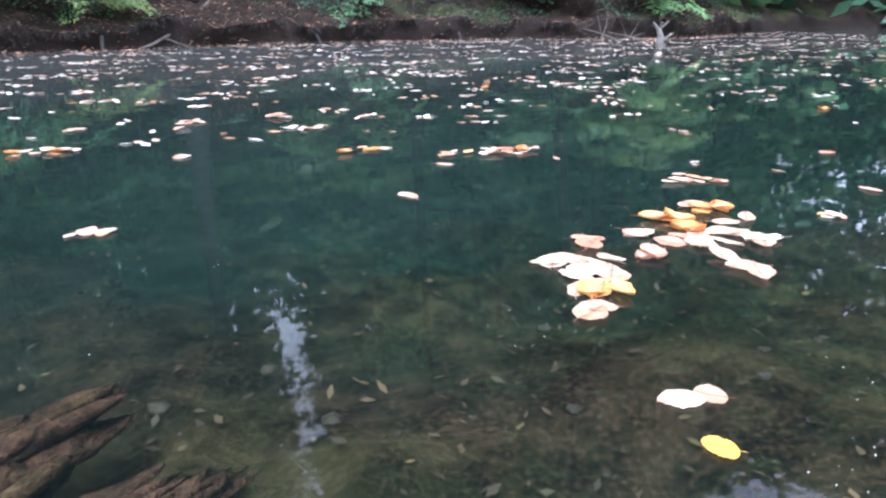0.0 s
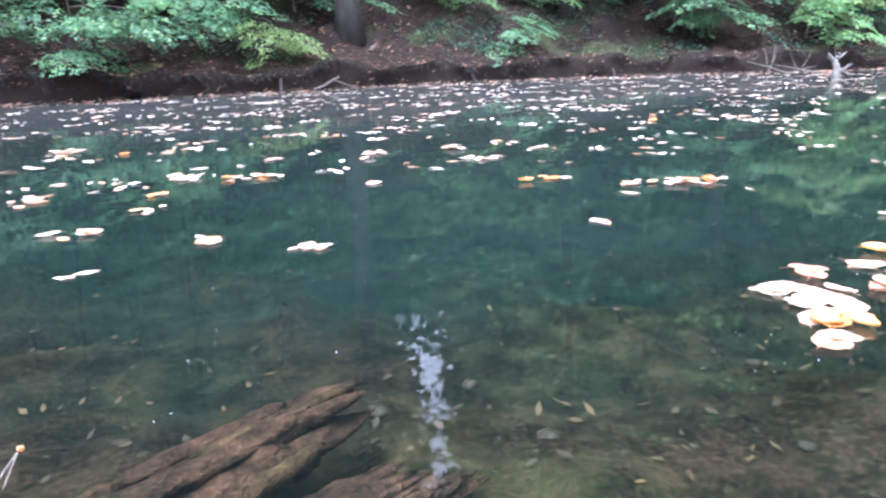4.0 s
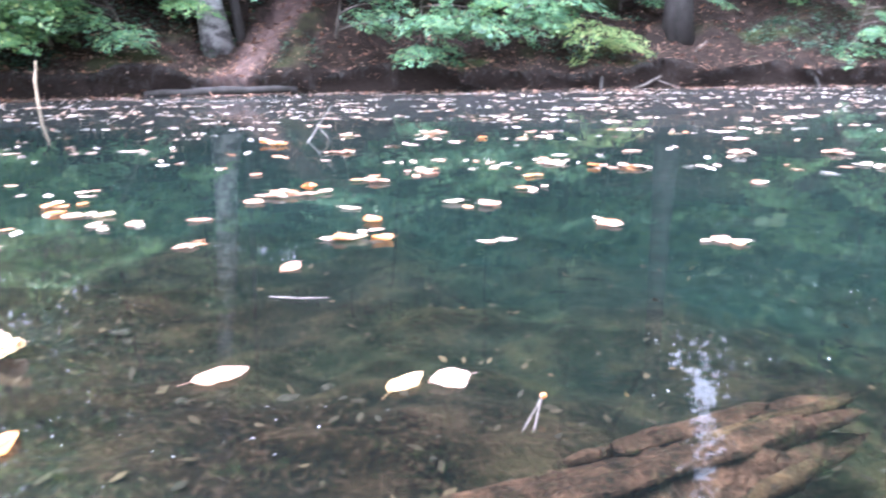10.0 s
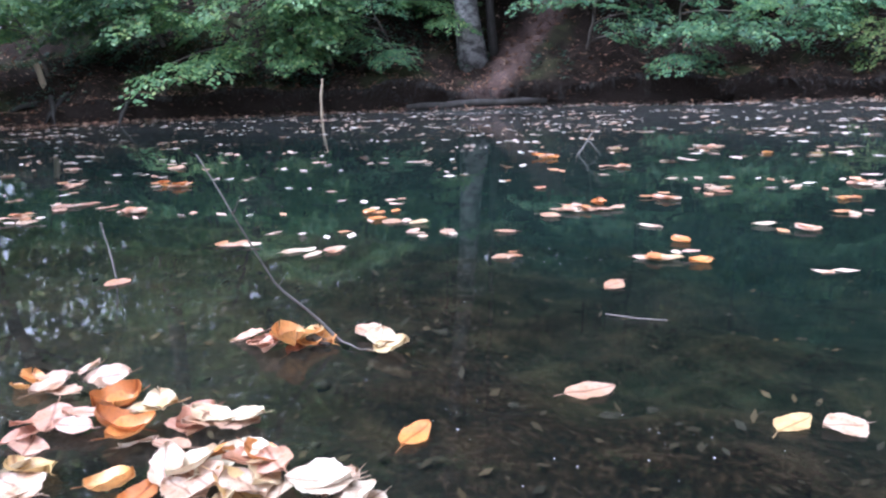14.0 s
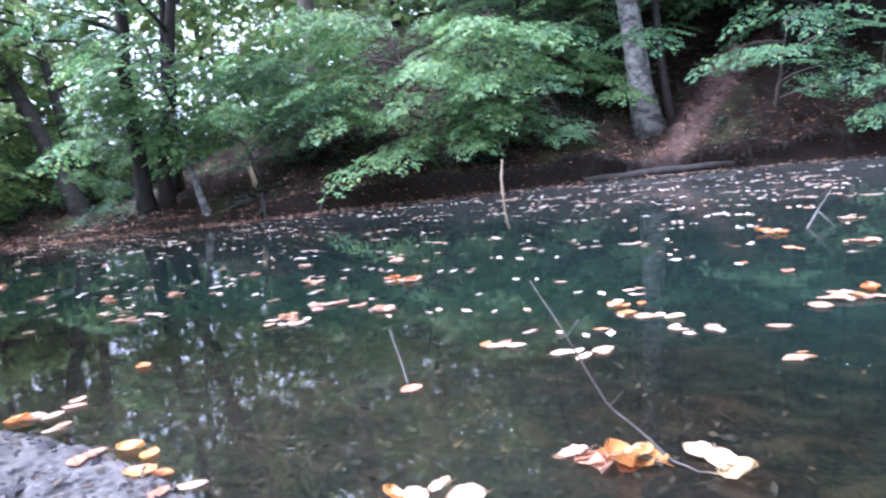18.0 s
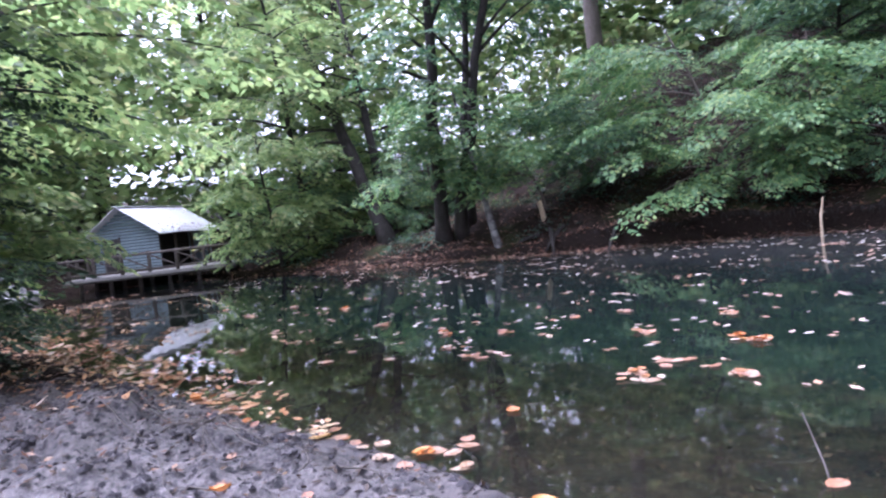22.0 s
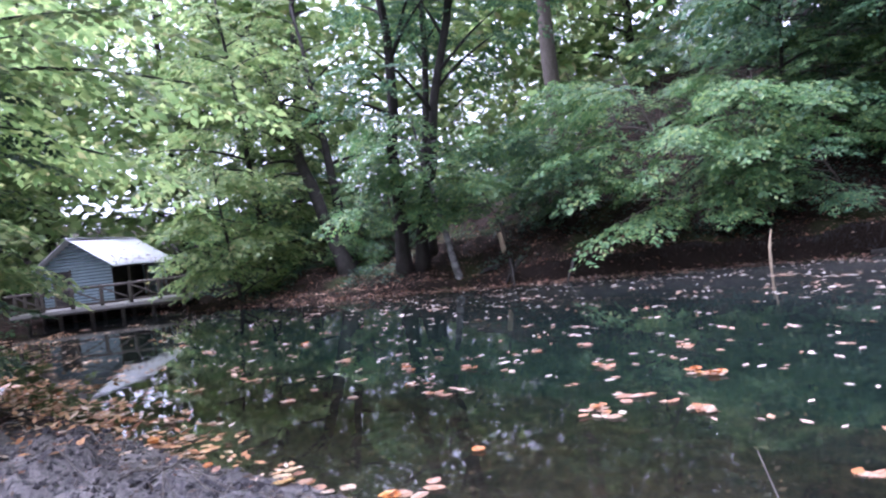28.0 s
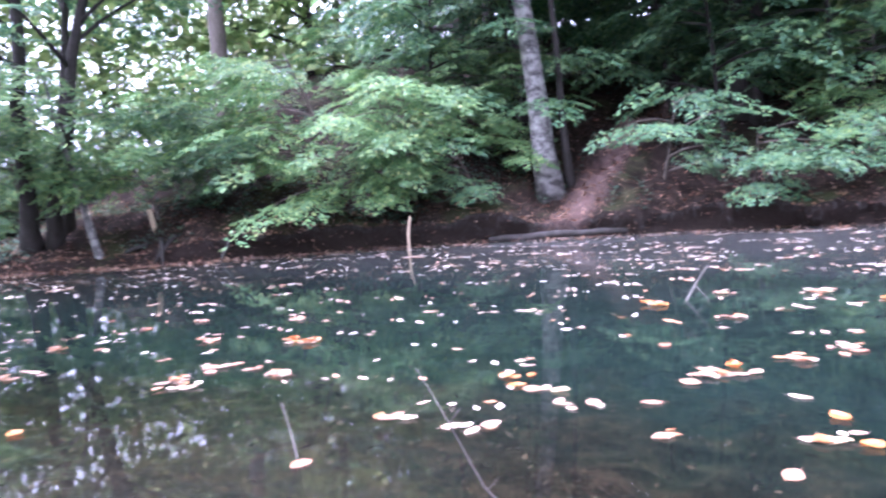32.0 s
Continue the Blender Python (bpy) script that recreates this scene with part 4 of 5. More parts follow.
roof = part("roof", roof_sheet(-1), "roofing", hut)
part("roof", roof_sheet(1), "roofing", hut)
part("ridge_cap", plank(-0.3, LEN + 0.24, WID / 2 - 0.08, WID / 2 + 0.08, RIDGE + 0.06, RIDGE + 0.075), "roofing", roof)
part("fascia", plank(-0.2, LEN + 0.2, -0.23, -0.19, EAVE - 0.17, EAVE - 0.10), "dark_inside", roof)
tagged(hut, "small grey-green boarded hut with a pale corrugated roof and open porch", "hut")

# the deck stands in the water on posts; local x along its front edge
deck = new("deck")
a0, a1 = Vector((-19.35, -0.25, 0)), Vector((-17.65, 3.75, 0))
deck_len = (a1 - a0).length
deck.matrix_basis = pose(a0.x, a0.y, 0.0, 0, 0, math.degrees(math.atan2(a1.y - a0.y, a1.x - a0.x)))
DZ = 0.38
n = 38
for k in range(n):
    x = deck_len * k / n
    part("deck_board", plank(x + 0.004, x + deck_len / n - 0.004, 0.0, 2.1, DZ - 0.03, DZ + random.uniform(-0.004, 0.004), bevel=0.003), "decking", deck)
for y in (0.08, 1.0, 1.95):
    part("beam", plank(-0.05, deck_len + 0.05, y - 0.04, y + 0.04, DZ - 0.14, DZ - 0.032), "timber", deck)
for k in range(6):
    for y in (0.35, 1.3):
        part("support_post", (*tube(bent((deck_len * (k + 0.3) / 5.6, y, -0.9), (deck_len * (k + 0.3) / 5.6, y, DZ - 0.14), 5), np.full(5, 0.06), 8), True), "timber", deck)
part("fascia", plank(-0.05, deck_len + 0.05, -0.030, -0.006, DZ - 0.09, DZ - 0.02), "decking", deck, "pale worn board along the deck's front")
tagged(deck, "low wooden deck on posts over the pond's edge", "deck")

railing = new("railing")
railing.matrix_basis = deck.matrix_basis.copy()
posts = [deck_len * s for s in (0.02, 0.17, 0.335, 0.50, 0.665, 0.83, 0.98)]
for x in posts:
    part("post", (*tube(bent((x, 0.05, DZ), (x, 0.05, DZ + 0.56), 5, 0, 0.004), np.array([0.052, 0.05, 0.05, 0.048, 0.044]), 8, 0.03), True), "timber", railing)
part("top_rail", (*tube(bent((-0.15, 0.05, DZ + 0.50), (deck_len + 0.12, 0.05, DZ + 0.50), 14, 0, 0.004), np.full(14, 0.036), 8, 0.04), True), "timber", railing)
part("low_rail", (*tube(bent((-0.05, 0.05, DZ + 0.10), (deck_len, 0.05, DZ + 0.10), 14, 0, 0.003), np.full(14, 0.026), 8, 0.04), True), "timber", railing)
for k, (p, q) in enumerate(zip(posts[:-1], posts[1:])):
    ends = ((p, DZ + 0.48), (q, DZ + 0.12))
    part("brace", (*tube(bent((ends[0][0], 0.03, ends[0][1]), (ends[1][0], 0.03, ends[1][1]), 5), np.full(5, 0.022), 6), True), "timber", railing)
    if k in (4, 5):
        part("brace", (*tube(bent((ends[1][0], 0.075, ends[0][1]), (ends[0][0], 0.075, ends[1][1]), 5), np.full(5, 0.022), 6), True), "timber", railing)
for y in (0.7, 1.4):
    part("post", (*tube(bent((0.05, y, DZ), (0.05, y, DZ + 0.54), 4), np.full(4, 0.045), 8), True), "timber", railing)
part("top_rail", (*tube(bent((0.05, 0.0, DZ + 0.5), (0.05, 1.6, DZ + 0.5), 6), np.full(6, 0.034), 8), True), "timber", railing)
tagged(railing, "rough weathered timber railing with slanting braces on the deck", "railing")

for k, (x, y, r) in enumerate([(-18.9, -1.35, 0.26), (-18.3, -1.5, 0.2), (-19.4, -1.1, 0.3), (-17.9, -1.65, 0.16), (-19.9, -1.5, 0.34)]):
    st = part("boulder", blob(r, k + 3, 0.6, 0.35, 3), "stone", place=pose(x, y, gz(x, y) + r * 0.25, 0, 0, 40 * k))
    tagged(st, "grey stone on the bank beside the deck", "stone", "stones by the deck")


# ---------------------------------------------------------------- dead wood
def limb_thing(name, pts, radii, mat, label, category, sides=7, rough=0.06, seed=0, forks=()):
    """A stick or log lying or standing, with side shoots as parts."""
    rng = np.random.default_rng(seed)
    holder = new(name)
    p0 = np.asarray(pts[0], float)
    holder.location = p0
    s = np.linspace(0, len(pts) - 1, max(2 * len(pts), 8))
    P = np.stack([np.interp(s, range(len(pts)), np.asarray(pts, float)[:, k]) for k in range(3)], 1) - p0
    R = np.interp(s, range(len(pts)), radii)
    P[1:-1] += rng.normal(0, 0.25, (len(P) - 2, 3)) * R[1:-1, None]
    part("stem", (*tube(P, R, sides, rough, rng), True), mat, holder)
    for a, b, r in forks:
        part("shoot", (*tube(bent(np.subtract(a, p0), np.subtract(b, p0), 6, 0, np.linalg.norm(np.subtract(a, b)) * 0.04, rng), np.linspace(r, r * 0.35, 6), 5), True), mat, holder)
    return tagged(holder, label, category)


limb_thing("stick", [(-5.43, 10.36, -0.5), (-5.43, 10.36, 0.0), (-5.47, 10.42, 0.3), (-5.45, 10.48, 0.62)], [0.022, 0.022, 0.02, 0.014], "wood_pale", "pale bare stick standing upright in the water", "stick", seed=2,
           forks=[((-5.46, 10.42, 0.33), (-5.40, 10.42, 0.42), 0.008)])
limb_thing("thin_stick", [(-0.26, 2.27, -0.25), (-0.30, 2.29, 0.0), (-0.37, 2.33, 0.09), (-0.43, 2.355, 0.185)], [0.004, 0.004, 0.0035, 0.0022], "twig", "thin grey twig standing out of the water", "twig", 5, 0.03, 4)
limb_thing("branch", [(0.770, 2.130, -0.02), (0.710, 2.090, 0.07), (0.640, 2.040, 0.16), (0.625, 2.025, 0.20), (0.570, 1.990, 0.35), (0.525, 1.988, 0.42), (0.480, 1.985, 0.49)], [0.007, 0.0036, 0.003, 0.0027, 0.0022, 0.0018, 0.0012], "twig",
           "thin bare branch rising from a raft of leaves", "branch", 6, 0.04, 6, forks=[((0.570, 1.990, 0.35), (0.615, 1.970, 0.40), 0.002), ((0.640, 2.040, 0.16), (0.690, 2.030, 0.20), 0.0016), ((0.740, 2.110, 0.02), (0.900, 2.080, 0.004), 0.0025)])
limb_thing("knobby_wood", [(0.670, 2.070, 0.018), (0.700, 2.075, 0.022), (0.730, 2.080, 0.012), (0.750, 2.085, 0.004)], [0.007, 0.010, 0.009, 0.006], "bark_brown", "short piece of rotten brown wood among leaves", "wood", 7, 0.12, 8)
limb_thing("twig", [(0.28, 5.9, -0.02), (0.33, 6.05, 0.1), (0.42, 6.15, 0.26)], [0.008, 0.007, 0.004], "twig", "thin grey twig slanting out of the water", "twig", 5, 0.04, 9, forks=[((0.33, 6.05, 0.1), (0.47, 5.95, -0.01), 0.005)])
limb_thing("floating_stick", [(1.33, 2.55, 0.004), (1.40, 2.54, 0.006), (1.49, 2.56, 0.004)], [0.0022, 0.0026, 0.002], "twig", "short bare stick floating on the pond", "stick", 6, 0.05, 10)
limb_thing("stub", [(-10.72, 9.1, 0.2), (-10.76, 9.05, 0.6), (-10.83, 9.0, 1.07)], [0.075, 0.06, 0.05], "wood_pale", "pale broken tree stub on the low bank", "stub", 9, 0.08, 11)
limb_thing("log", [(-4.7, 12.0, 0.03), (-4.0, 12.3, 0.06), (-3.2, 12.62, 0.08), (-2.3, 12.98, 0.07)], [0.06, 0.075, 0.07, 0.055], "bark_dark", "dark log lying along the waterline", "log", 10, 0.05, 12)
limb_thing("dead_stump", [(14.30, 12.50, -0.3), (14.30, 12.50, 0.1), (14.25, 12.52, 0.28), (14.32, 12.50, 0.44)], [0.08, 0.07, 0.055, 0.04], "twig", "grey forked dead stump standing in the shallows", "stump", 8, 0.08, 13,
           forks=[((14.25, 12.52, 0.28), (14.10, 12.55, 0.44), 0.04), ((14.30, 12.50, 0.33), (14.50, 12.50, 0.47), 0.03), ((14.30, 12.50, 0.05), (15.00, 12.70, 0.2), 0.04)])
limb_thing("fallen_branch", [(3.75, 14.1, 0.01), (4.2, 14.45, 0.15), (4.8, 14.95, 0.5), (5.2, 15.2, 0.85)], [0.02, 0.03, 0.028, 0.015], "bark_brown", "fallen branch sloping down the bank into the pond", "branch", 6, 0.08, 14,
           forks=[((4.2, 14.45, 0.15), (4.6, 14.25, 0.04), 0.014), ((4.5, 14.7, 0.32), (4.2, 14.75, 0.6), 0.012)])
for k, (x, y, l, az, z) in enumerate([(13.3, 12.8, 1.0, 20, 0.2), (13.7, 13.1, 1.1, 150, 0.3), (13.1, 13.1, 0.9, 60, 0.4), (15.0, 13.0, 0.9, 100, 0.35), (14.5, 13.2, 1.1, 175, 0.22)]):
    c, s = math.cos(radians(az)) * l, math.sin(radians(az)) * l * 0.4
    limb_thing("dead_branch", [(x, y, 0.02), (x + c * 0.5, y + s * 0.5, z * 0.6), (x + c, y + s, z)], [0.016, 0.011, 0.004], "bark_brown", "grey bare branch tangled beside the dead stump", "branch", 5, 0.06, 30 + k,
               forks=[((x + c * 0.5, y + s * 0.5, z * 0.6), (x + c * 0.7, y + s * 0.5, z + 0.25), 0.009)])
# dark roots under the stub and along the cut bank
for k, (x, y, l, az) in enumerate([(-10.4, 8.9, 0.9, -35), (-10.2, 9.1, 0.7, -80), (-10.6, 8.75, 0.8, -120), (-9.2, 9.75, 1.0, -60), (3.2, 14.6, 0.9, -95), (7.0, 15.6, 0.8, -70), (11.0, 16.0, 0.9, -110)]):
    c, s = math.cos(radians(az)) * l, math.sin(radians(az)) * l
    limb_thing("root", [(x, y, gz(x, y) + 0.05), (x + c * 0.5, y + s * 0.5, 0.28), (x + c * 0.8, y + s * 0.8, 0.1), (x + c, y + s, -0.05)], [0.05, 0.045, 0.03, 0.012], "bark_dark", "dark root washed out of the bank", "root", 6, 0.12, 50 + k)

# the broken log under the water
sunk = new("sunken_log")
sunk.location = (2.08, 2.0, -0.2)


def shard(p0, p1, width, thick, seed, n=70, m=30):
    """A long split piece of rotten wood, ridged and tapering."""
    rng = np.random.default_rng(seed)
    s = np.linspace(0, 1, n)
    axis = np.subtract(p1, p0)
    length = np.linalg.norm(axis)
    axis = axis / length
    side = np.cross(axis, (0, 0, 1))
    side /= np.linalg.norm(side)
    up = np.cross(side, axis)
    ang = np.linspace(0, 2 * np.pi, m, endpoint=False)
    ridge = rng.normal(0, 0.10, m)[None] + 0.11 * np.sin(s[:, None] * rng.uniform(4, 16, m)[None] + rng.uniform(0, 6, m)[None]) + 0.07 * np.sin(s[:, None] * 23 + ang[None] * 3) + rng.normal(0, 0.05, (n, m))
    groove = rough_noise(np.repeat(s[:, None], m, 1) * length / 0.11 + seed * 7, np.repeat(ang[None] / (2 * np.pi) * 9, n, 0), 1.0)
    pits = rough_noise(np.repeat(s[:, None], m, 1) * length / 0.035, np.repeat(ang[None] * 3, n, 0) + seed * 5, 1.0)
    ridge = 0.6 * ridge.mean(1, keepdims=True) + 0.20 * groove + 0.17 * pits
    w = (0.78 + 0.22 * np.sin(np.pi * np.clip(s * 0.85 + 0.12, 0, 1)))[:, None] * (1 + ridge)
    u = np.clip(np.maximum(s - 0.90, 0.05 - s) / 0.10, 0, 1)[:, None]
    w = w * (1 - 0.6 * u * rng.uniform(0.1, 1.0, m)[None] ** 0.7)
    jag = 0.06 * length * rng.uniform(-1, 1, m)[None] * u * np.where(s[:, None] > 0.5, 1, -1)
    v = np.asarray(p0) + (s[:, None] * length + jag)[..., None] * axis + (w * width * np.cos(ang))[..., None] * side + (w * thick * np.sin(ang))[..., None] * up
    i, j = np.meshgrid(np.arange(n - 1), np.arange(m), indexing="ij")
    q = np.stack([i * m + j, i * m + (j + 1) % m, (i + 1) * m + (j + 1) % m, (i + 1) * m + j], -1).reshape(-1, 4)
    v = np.concatenate([v.reshape(-1, 3), v[0].mean(0)[None], v[-1].mean(0)[None]])
    j = np.arange(0, m, 2)
    e = (n - 1) * m
    q = np.concatenate([q, np.stack([(j + 2) % m, (j + 1) % m, j, 0 * j + n * m], -1), np.stack([e + j, e + (j + 1) % m, e + (j + 2) % m, 0 * j + n * m + 1], -1)])
    return v, q, True


part("log_body", shard((-0.80, -0.52, -0.03), (0.56, 0.28, 0.05), 0.11, 0.07, 3), "sunk_wood", sunk)
wrng = np.random.default_rng(5)
for k in range(26):
    a = wrng.uniform(0.1, np.pi - 0.1)
    cx, cz = 0.115 * np.cos(a), 0.085 * np.sin(a)
    side = np.array([0.50, -0.86, 0]) * cx
    s0 = wrng.uniform(0.0, 0.8)
    s1 = min(s0 + wrng.uniform(0.15, 0.5), 1.03)
    q0, q1 = np.array((-0.80, -0.52, -0.03)), np.array((0.55, 0.27, 0.05))
    p0, p1 = q0 + (q1 - q0) * s0 + side + (0, 0, cz), q0 + (q1 - q0) * s1 + side * 0.8 + (0, 0, cz * 0.8 + wrng.uniform(-0.02, 0.02))
    part("splinter", shard(p0, p1, wrng.uniform(0.012, 0.03), wrng.uniform(0.010, 0.022), 20 + k, 36, 10), "sunk_pale" if k % 6 == 2 else "sunk_wood", sunk)
for k in range(7):
    p0 = np.array((-0.35, -0.44, -0.02)) + wrng.normal(0, 1, 3) * (0.05, 0.04, 0.012)
    p1 = np.array((0.70, 0.06, 0.0)) + wrng.normal(0, 1, 3) * (0.07, 0.05, 0.012)
    part("split_slab", shard(p0, p1, wrng.uniform(0.04, 0.07), wrng.uniform(0.018, 0.03), 50 + k, 44, 14), "sunk_wood", sunk)
tagged(sunk, "rotten brown log broken open under shallow water", "log")

stalk = new("forked_stalk")
stalk.location = (2.05, 2.0, 0.0)
part("leg", (*tube(bent((0.0, 0.02, 0.03), (-0.032, -0.042, -0.004), 5), np.linspace(0.0018, 0.0013, 5), 6), True), "bark_brown", stalk)
part("leg", (*tube(bent((0.0, 0.02, 0.03), (-0.012, -0.042, -0.004), 5), np.linspace(0.0018, 0.0013, 5), 6), True), "bark_brown", stalk)
part("bud", blob(0.006, 5), "orange", stalk, place=pose(0.004, 0.026, 0.034))
tagged(stalk, "pale forked stalk with a brown bud on the water", "stalk")

# twigs and clods on the mud
rng = np.random.default_rng(9)
for k in range(16):
    x, y = rng.uniform(-3.0, -1.5), rng.uniform(0.2, 1.05)
    if k > 11:
        x, y = rng.uniform(-4.5, -2.8), rng.uniform(-0.6, 0.25)
    if inside_pond(np.array([[x, y]]))[0]:
        y -= 0.35
    az, l = rng.uniform(-40, 40) + (180 if k % 2 else 0), rng.uniform(0.25, 0.6)
    pts = []
    for s in (0, 0.35, 0.7, 1.0):
        px, py = x + math.cos(radians(az)) * l * s, y + math.sin(radians(az)) * l * s + 0.05 * math.sin(3 * s)
        pts.append((px, py, max(gz(px, py), 0.0) + 0.008 + (0.03 * s if k % 3 == 0 else 0.004)))
    limb_thing("mud_twig", pts, [0.005, 0.0045, 0.0035, 0.002], "twig", "dry grey twig lying on the mud", "twig", 5, 0.05, 70 + k, forks=[(pts[1], (pts[1][0] + 0.09, pts[1][1] + 0.05, pts[1][2] + 0.015), 0.002)] if k % 2 else ())
for k in range(60):
    x, y = rng.uniform(-4.6, -0.2), rng.uniform(-0.7, 1.2)
    if inside_pond(np.array([[x, y]]))[0]:
        continue
    r = rng.uniform(0.007, 0.02)
    if k < 16:
        x, y = ((-2.94, -0.19), (-1.85, 0.26), (-3.67, -0.62), (-4.86, -0.6))[k % 4]
        x, y, r = x + rng.normal(0, 0.10), y + rng.normal(0, 0.06), rng.uniform(0.022, 0.05)
    cl = part("clod", blob(r, k + 11, 0.7, 0.8, 3), "mud_clod", place=pose(x, y, gz(x, y) + r * 0.1, 0, 0, 57 * k))
    tagged(cl, "dark crumbly clod of mud on the shore", "clod", "clods on the mud")
for k, (x0, y0, x1, y1, h) in enumerate([(-2.84, 0.40, -2.05, 0.84, 0.10), (-2.95, 0.52, -2.2, 0.62, 0.07), (-2.62, 0.58, -1.95, 0.78, 0.12), (-2.7, 0.66, -2.1, 0.55, 0.05), (-4.9, -0.4, -4.3, 0.1, 0.16), (-3.9, 0.25, -3.2, 0.5, 0.08), (-3.4, 0.1, -2.8, 0.35, 0.06)]):
    q = [(x0 + (x1 - x0) * u, y0 + (y1 - y0) * u, gz(x0 + (x1 - x0) * u, y0 + (y1 - y0) * u) + 0.012 + h * math.sin(math.pi * u) * (0.5 + 0.3 * u)) for u in (0, 0.25, 0.5, 0.75, 1.0)]
    limb_thing("dead_twig", q, [0.006, 0.006, 0.005, 0.004, 0.0025], "twig", "thin bare dead twig arching over the mud", "twig", 5, 0.06, 130 + k,
               forks=[(q[2], (q[2][0] + 0.12, q[2][1] - 0.07, q[2][2] + 0.02), 0.003), (q[1], (q[1][0] + 0.10, q[1][1] + 0.10, q[1][2] + 0.01), 0.0025)])


# ---------------------------------------------------------------- fallen leaves near the camera
def leaf_shape(length, width, curl, seed, blunt=0.7):
    """One fallen leaf: toothed oval blade, creased at the rib, curled, with its stalk."""
    rng = np.random.default_rng(seed)
    n, m = 17, 7
    s, u = np.linspace(0, 1, n), np.linspace(-1, 1, m)
    S, U = np.meshgrid(s, u, indexing="ij")
    w = width / 2 * np.sin(np.pi * np.clip(S, 0.004, 0.996) ** 0.85) ** blunt
    w = w * (1 + 0.035 * np.where(np.abs(U) > 0.9, (-1.0) ** np.arange(n)[:, None], 0))
    rag = np.stack([np.convolve(rng.normal(0, 1, n + 4), np.ones(3) / 3, "same")[2:-2] for _ in range(2)])
    w = w * (1 + np.clip(np.where(U < 0, rag[0][:, None], rag[1][:, None]) * 0.11 * np.abs(U), -0.3, 0.3))
    x = U * w + 0.10 * width * np.sin(S * 2.4 + rng.uniform(0, 6)) * rng.uniform(0.3, 1.2)
    y = S * length
    z = 0.05 * length * np.abs(U) * rng.uniform(0.2, 1.2) + curl * length * (U ** 2 * 0.45 + (S - 0.45) ** 2 * 1.1)
    z += 0.02 * length * np.sin(7 * S + 3 * U + rng.uniform(0, 6)) * (1 + 2 * curl) + 0.015 * length * np.sin(11 * S * (1 + U) + rng.uniform(0, 6))
    z += 0.10 * length * curl * np.where(U > 0, U * S, 0) * rng.uniform(-1, 2)
    v = np.stack([x, y - 0.5 * length, z - z.min()], -1).reshape(-1, 3)
    i = np.arange(n * m).reshape(n, m)
    q = np.stack([i[:-1, :-1], i[:-1, 1:], i[1:, 1:], i[1:, :-1]], -1).reshape(-1, 4)
    p0 = v[i[0, m // 2]]
    st = tube(bent(p0, p0 + (rng.uniform(-0.1, 0.1) * length, -0.24 * length, 0.05 * length * rng.random()), 4), np.linspace(0.0011, 0.0008, 4), 4)
    return (*joined([(v, q), st]), True)


LEAF_KINDS = {"p": ("pale", "pale whitish fallen leaf floating on the pond"), "k": ("pink", "pinkish brown fallen leaf floating on the pond"),
              "o": ("orange", "curled orange-brown fallen leaf on the water"), "w": ("pale", "round whitish fallen leaf floating on the pond"), "g": ("golden", "round golden yellow leaf floating on the pond"), "y": ("yellow", "yellow fallen leaf floating on the pond")}
LEAF_MESHES = {}
for kk, (mat, _) in LEAF_KINDS.items():
    LEAF_MESHES[kk] = []
    for v in range(5):
        curl = {"p": 0.05, "k": 0.08, "o": 0.28, "y": 0.13, "g": 0.03, "w": 0.03}[kk] * (0.4 + 0.35 * v)
        me = mesh_arrays("leaf", *leaf_shape(0.068 if kk in "gw" else 0.088, (0.072 if kk in "gw" else 0.046 + 0.007 * v), curl, 900 + 10 * ord(kk) + v, 0.5 if kk in "gw" else 0.62 + 0.06 * v))
        me.materials.append(M[mat])
        LEAF_MESHES[kk].append(me)

lrng = np.random.default_rng(123)


def lay_leaf(x, y, kind, z=None, label="", scale=1.0, level=0.0, lean=6, swell=1.0):
    k = kind.lower()
    me = LEAF_MESHES[k][lrng.integers(5)]
    wet = inside_pond(np.array([[x, y]]))[0]
    z = z if z is not None else (0.003 if wet else gz(x, y) + 0.006)
    s = scale * (0.8 if k in "gw" else 1.0) * lrng.uniform(0.85, 1.12) * (1.12 if kind.isupper() else 1.0)
    ob = new("leaf", me)
    ob.matrix_basis = pose(x, y, z + level, lrng.normal(0, lean), lrng.normal(0, lean), lrng.uniform(0, 360)) @ Matrix.Diagonal((s, s, s * swell, 1))
    text = LEAF_KINDS[k][1]
    if not wet:
        text = text.replace("floating on the pond", "lying on the wet mud").replace("on the water", "lying on the wet mud")
    tagged(ob, label or text, "leaf", "fallen leaves on water" if wet else "fallen leaves on the shore")


def lay_leaves(rows, raft=False, flat=False):
    for n, (x, y, kind) in enumerate(rows):
        count = int(kind[1:] or 1) + (1 if raft else 0) + (1 if flat and n % 2 else 0)
        for j in range(count):
            r = 0.0 if j == 0 else (0.05 if raft else 0.075)
            step = 0.0015 * (n % 4) + 0.0015 * j if flat else (0.004 * j + (0.006 * (n % 4) if raft else 0.0))
            lay_leaf(x + lrng.normal(0, r), y + lrng.normal(0, r * 0.6), kind[0], level=step, lean=3 if flat else (11 if raft else 2.5), scale=1.3 if flat else (1.08 if raft else 1.1), swell=0.6 if flat else (1.0 if raft else 0.45))


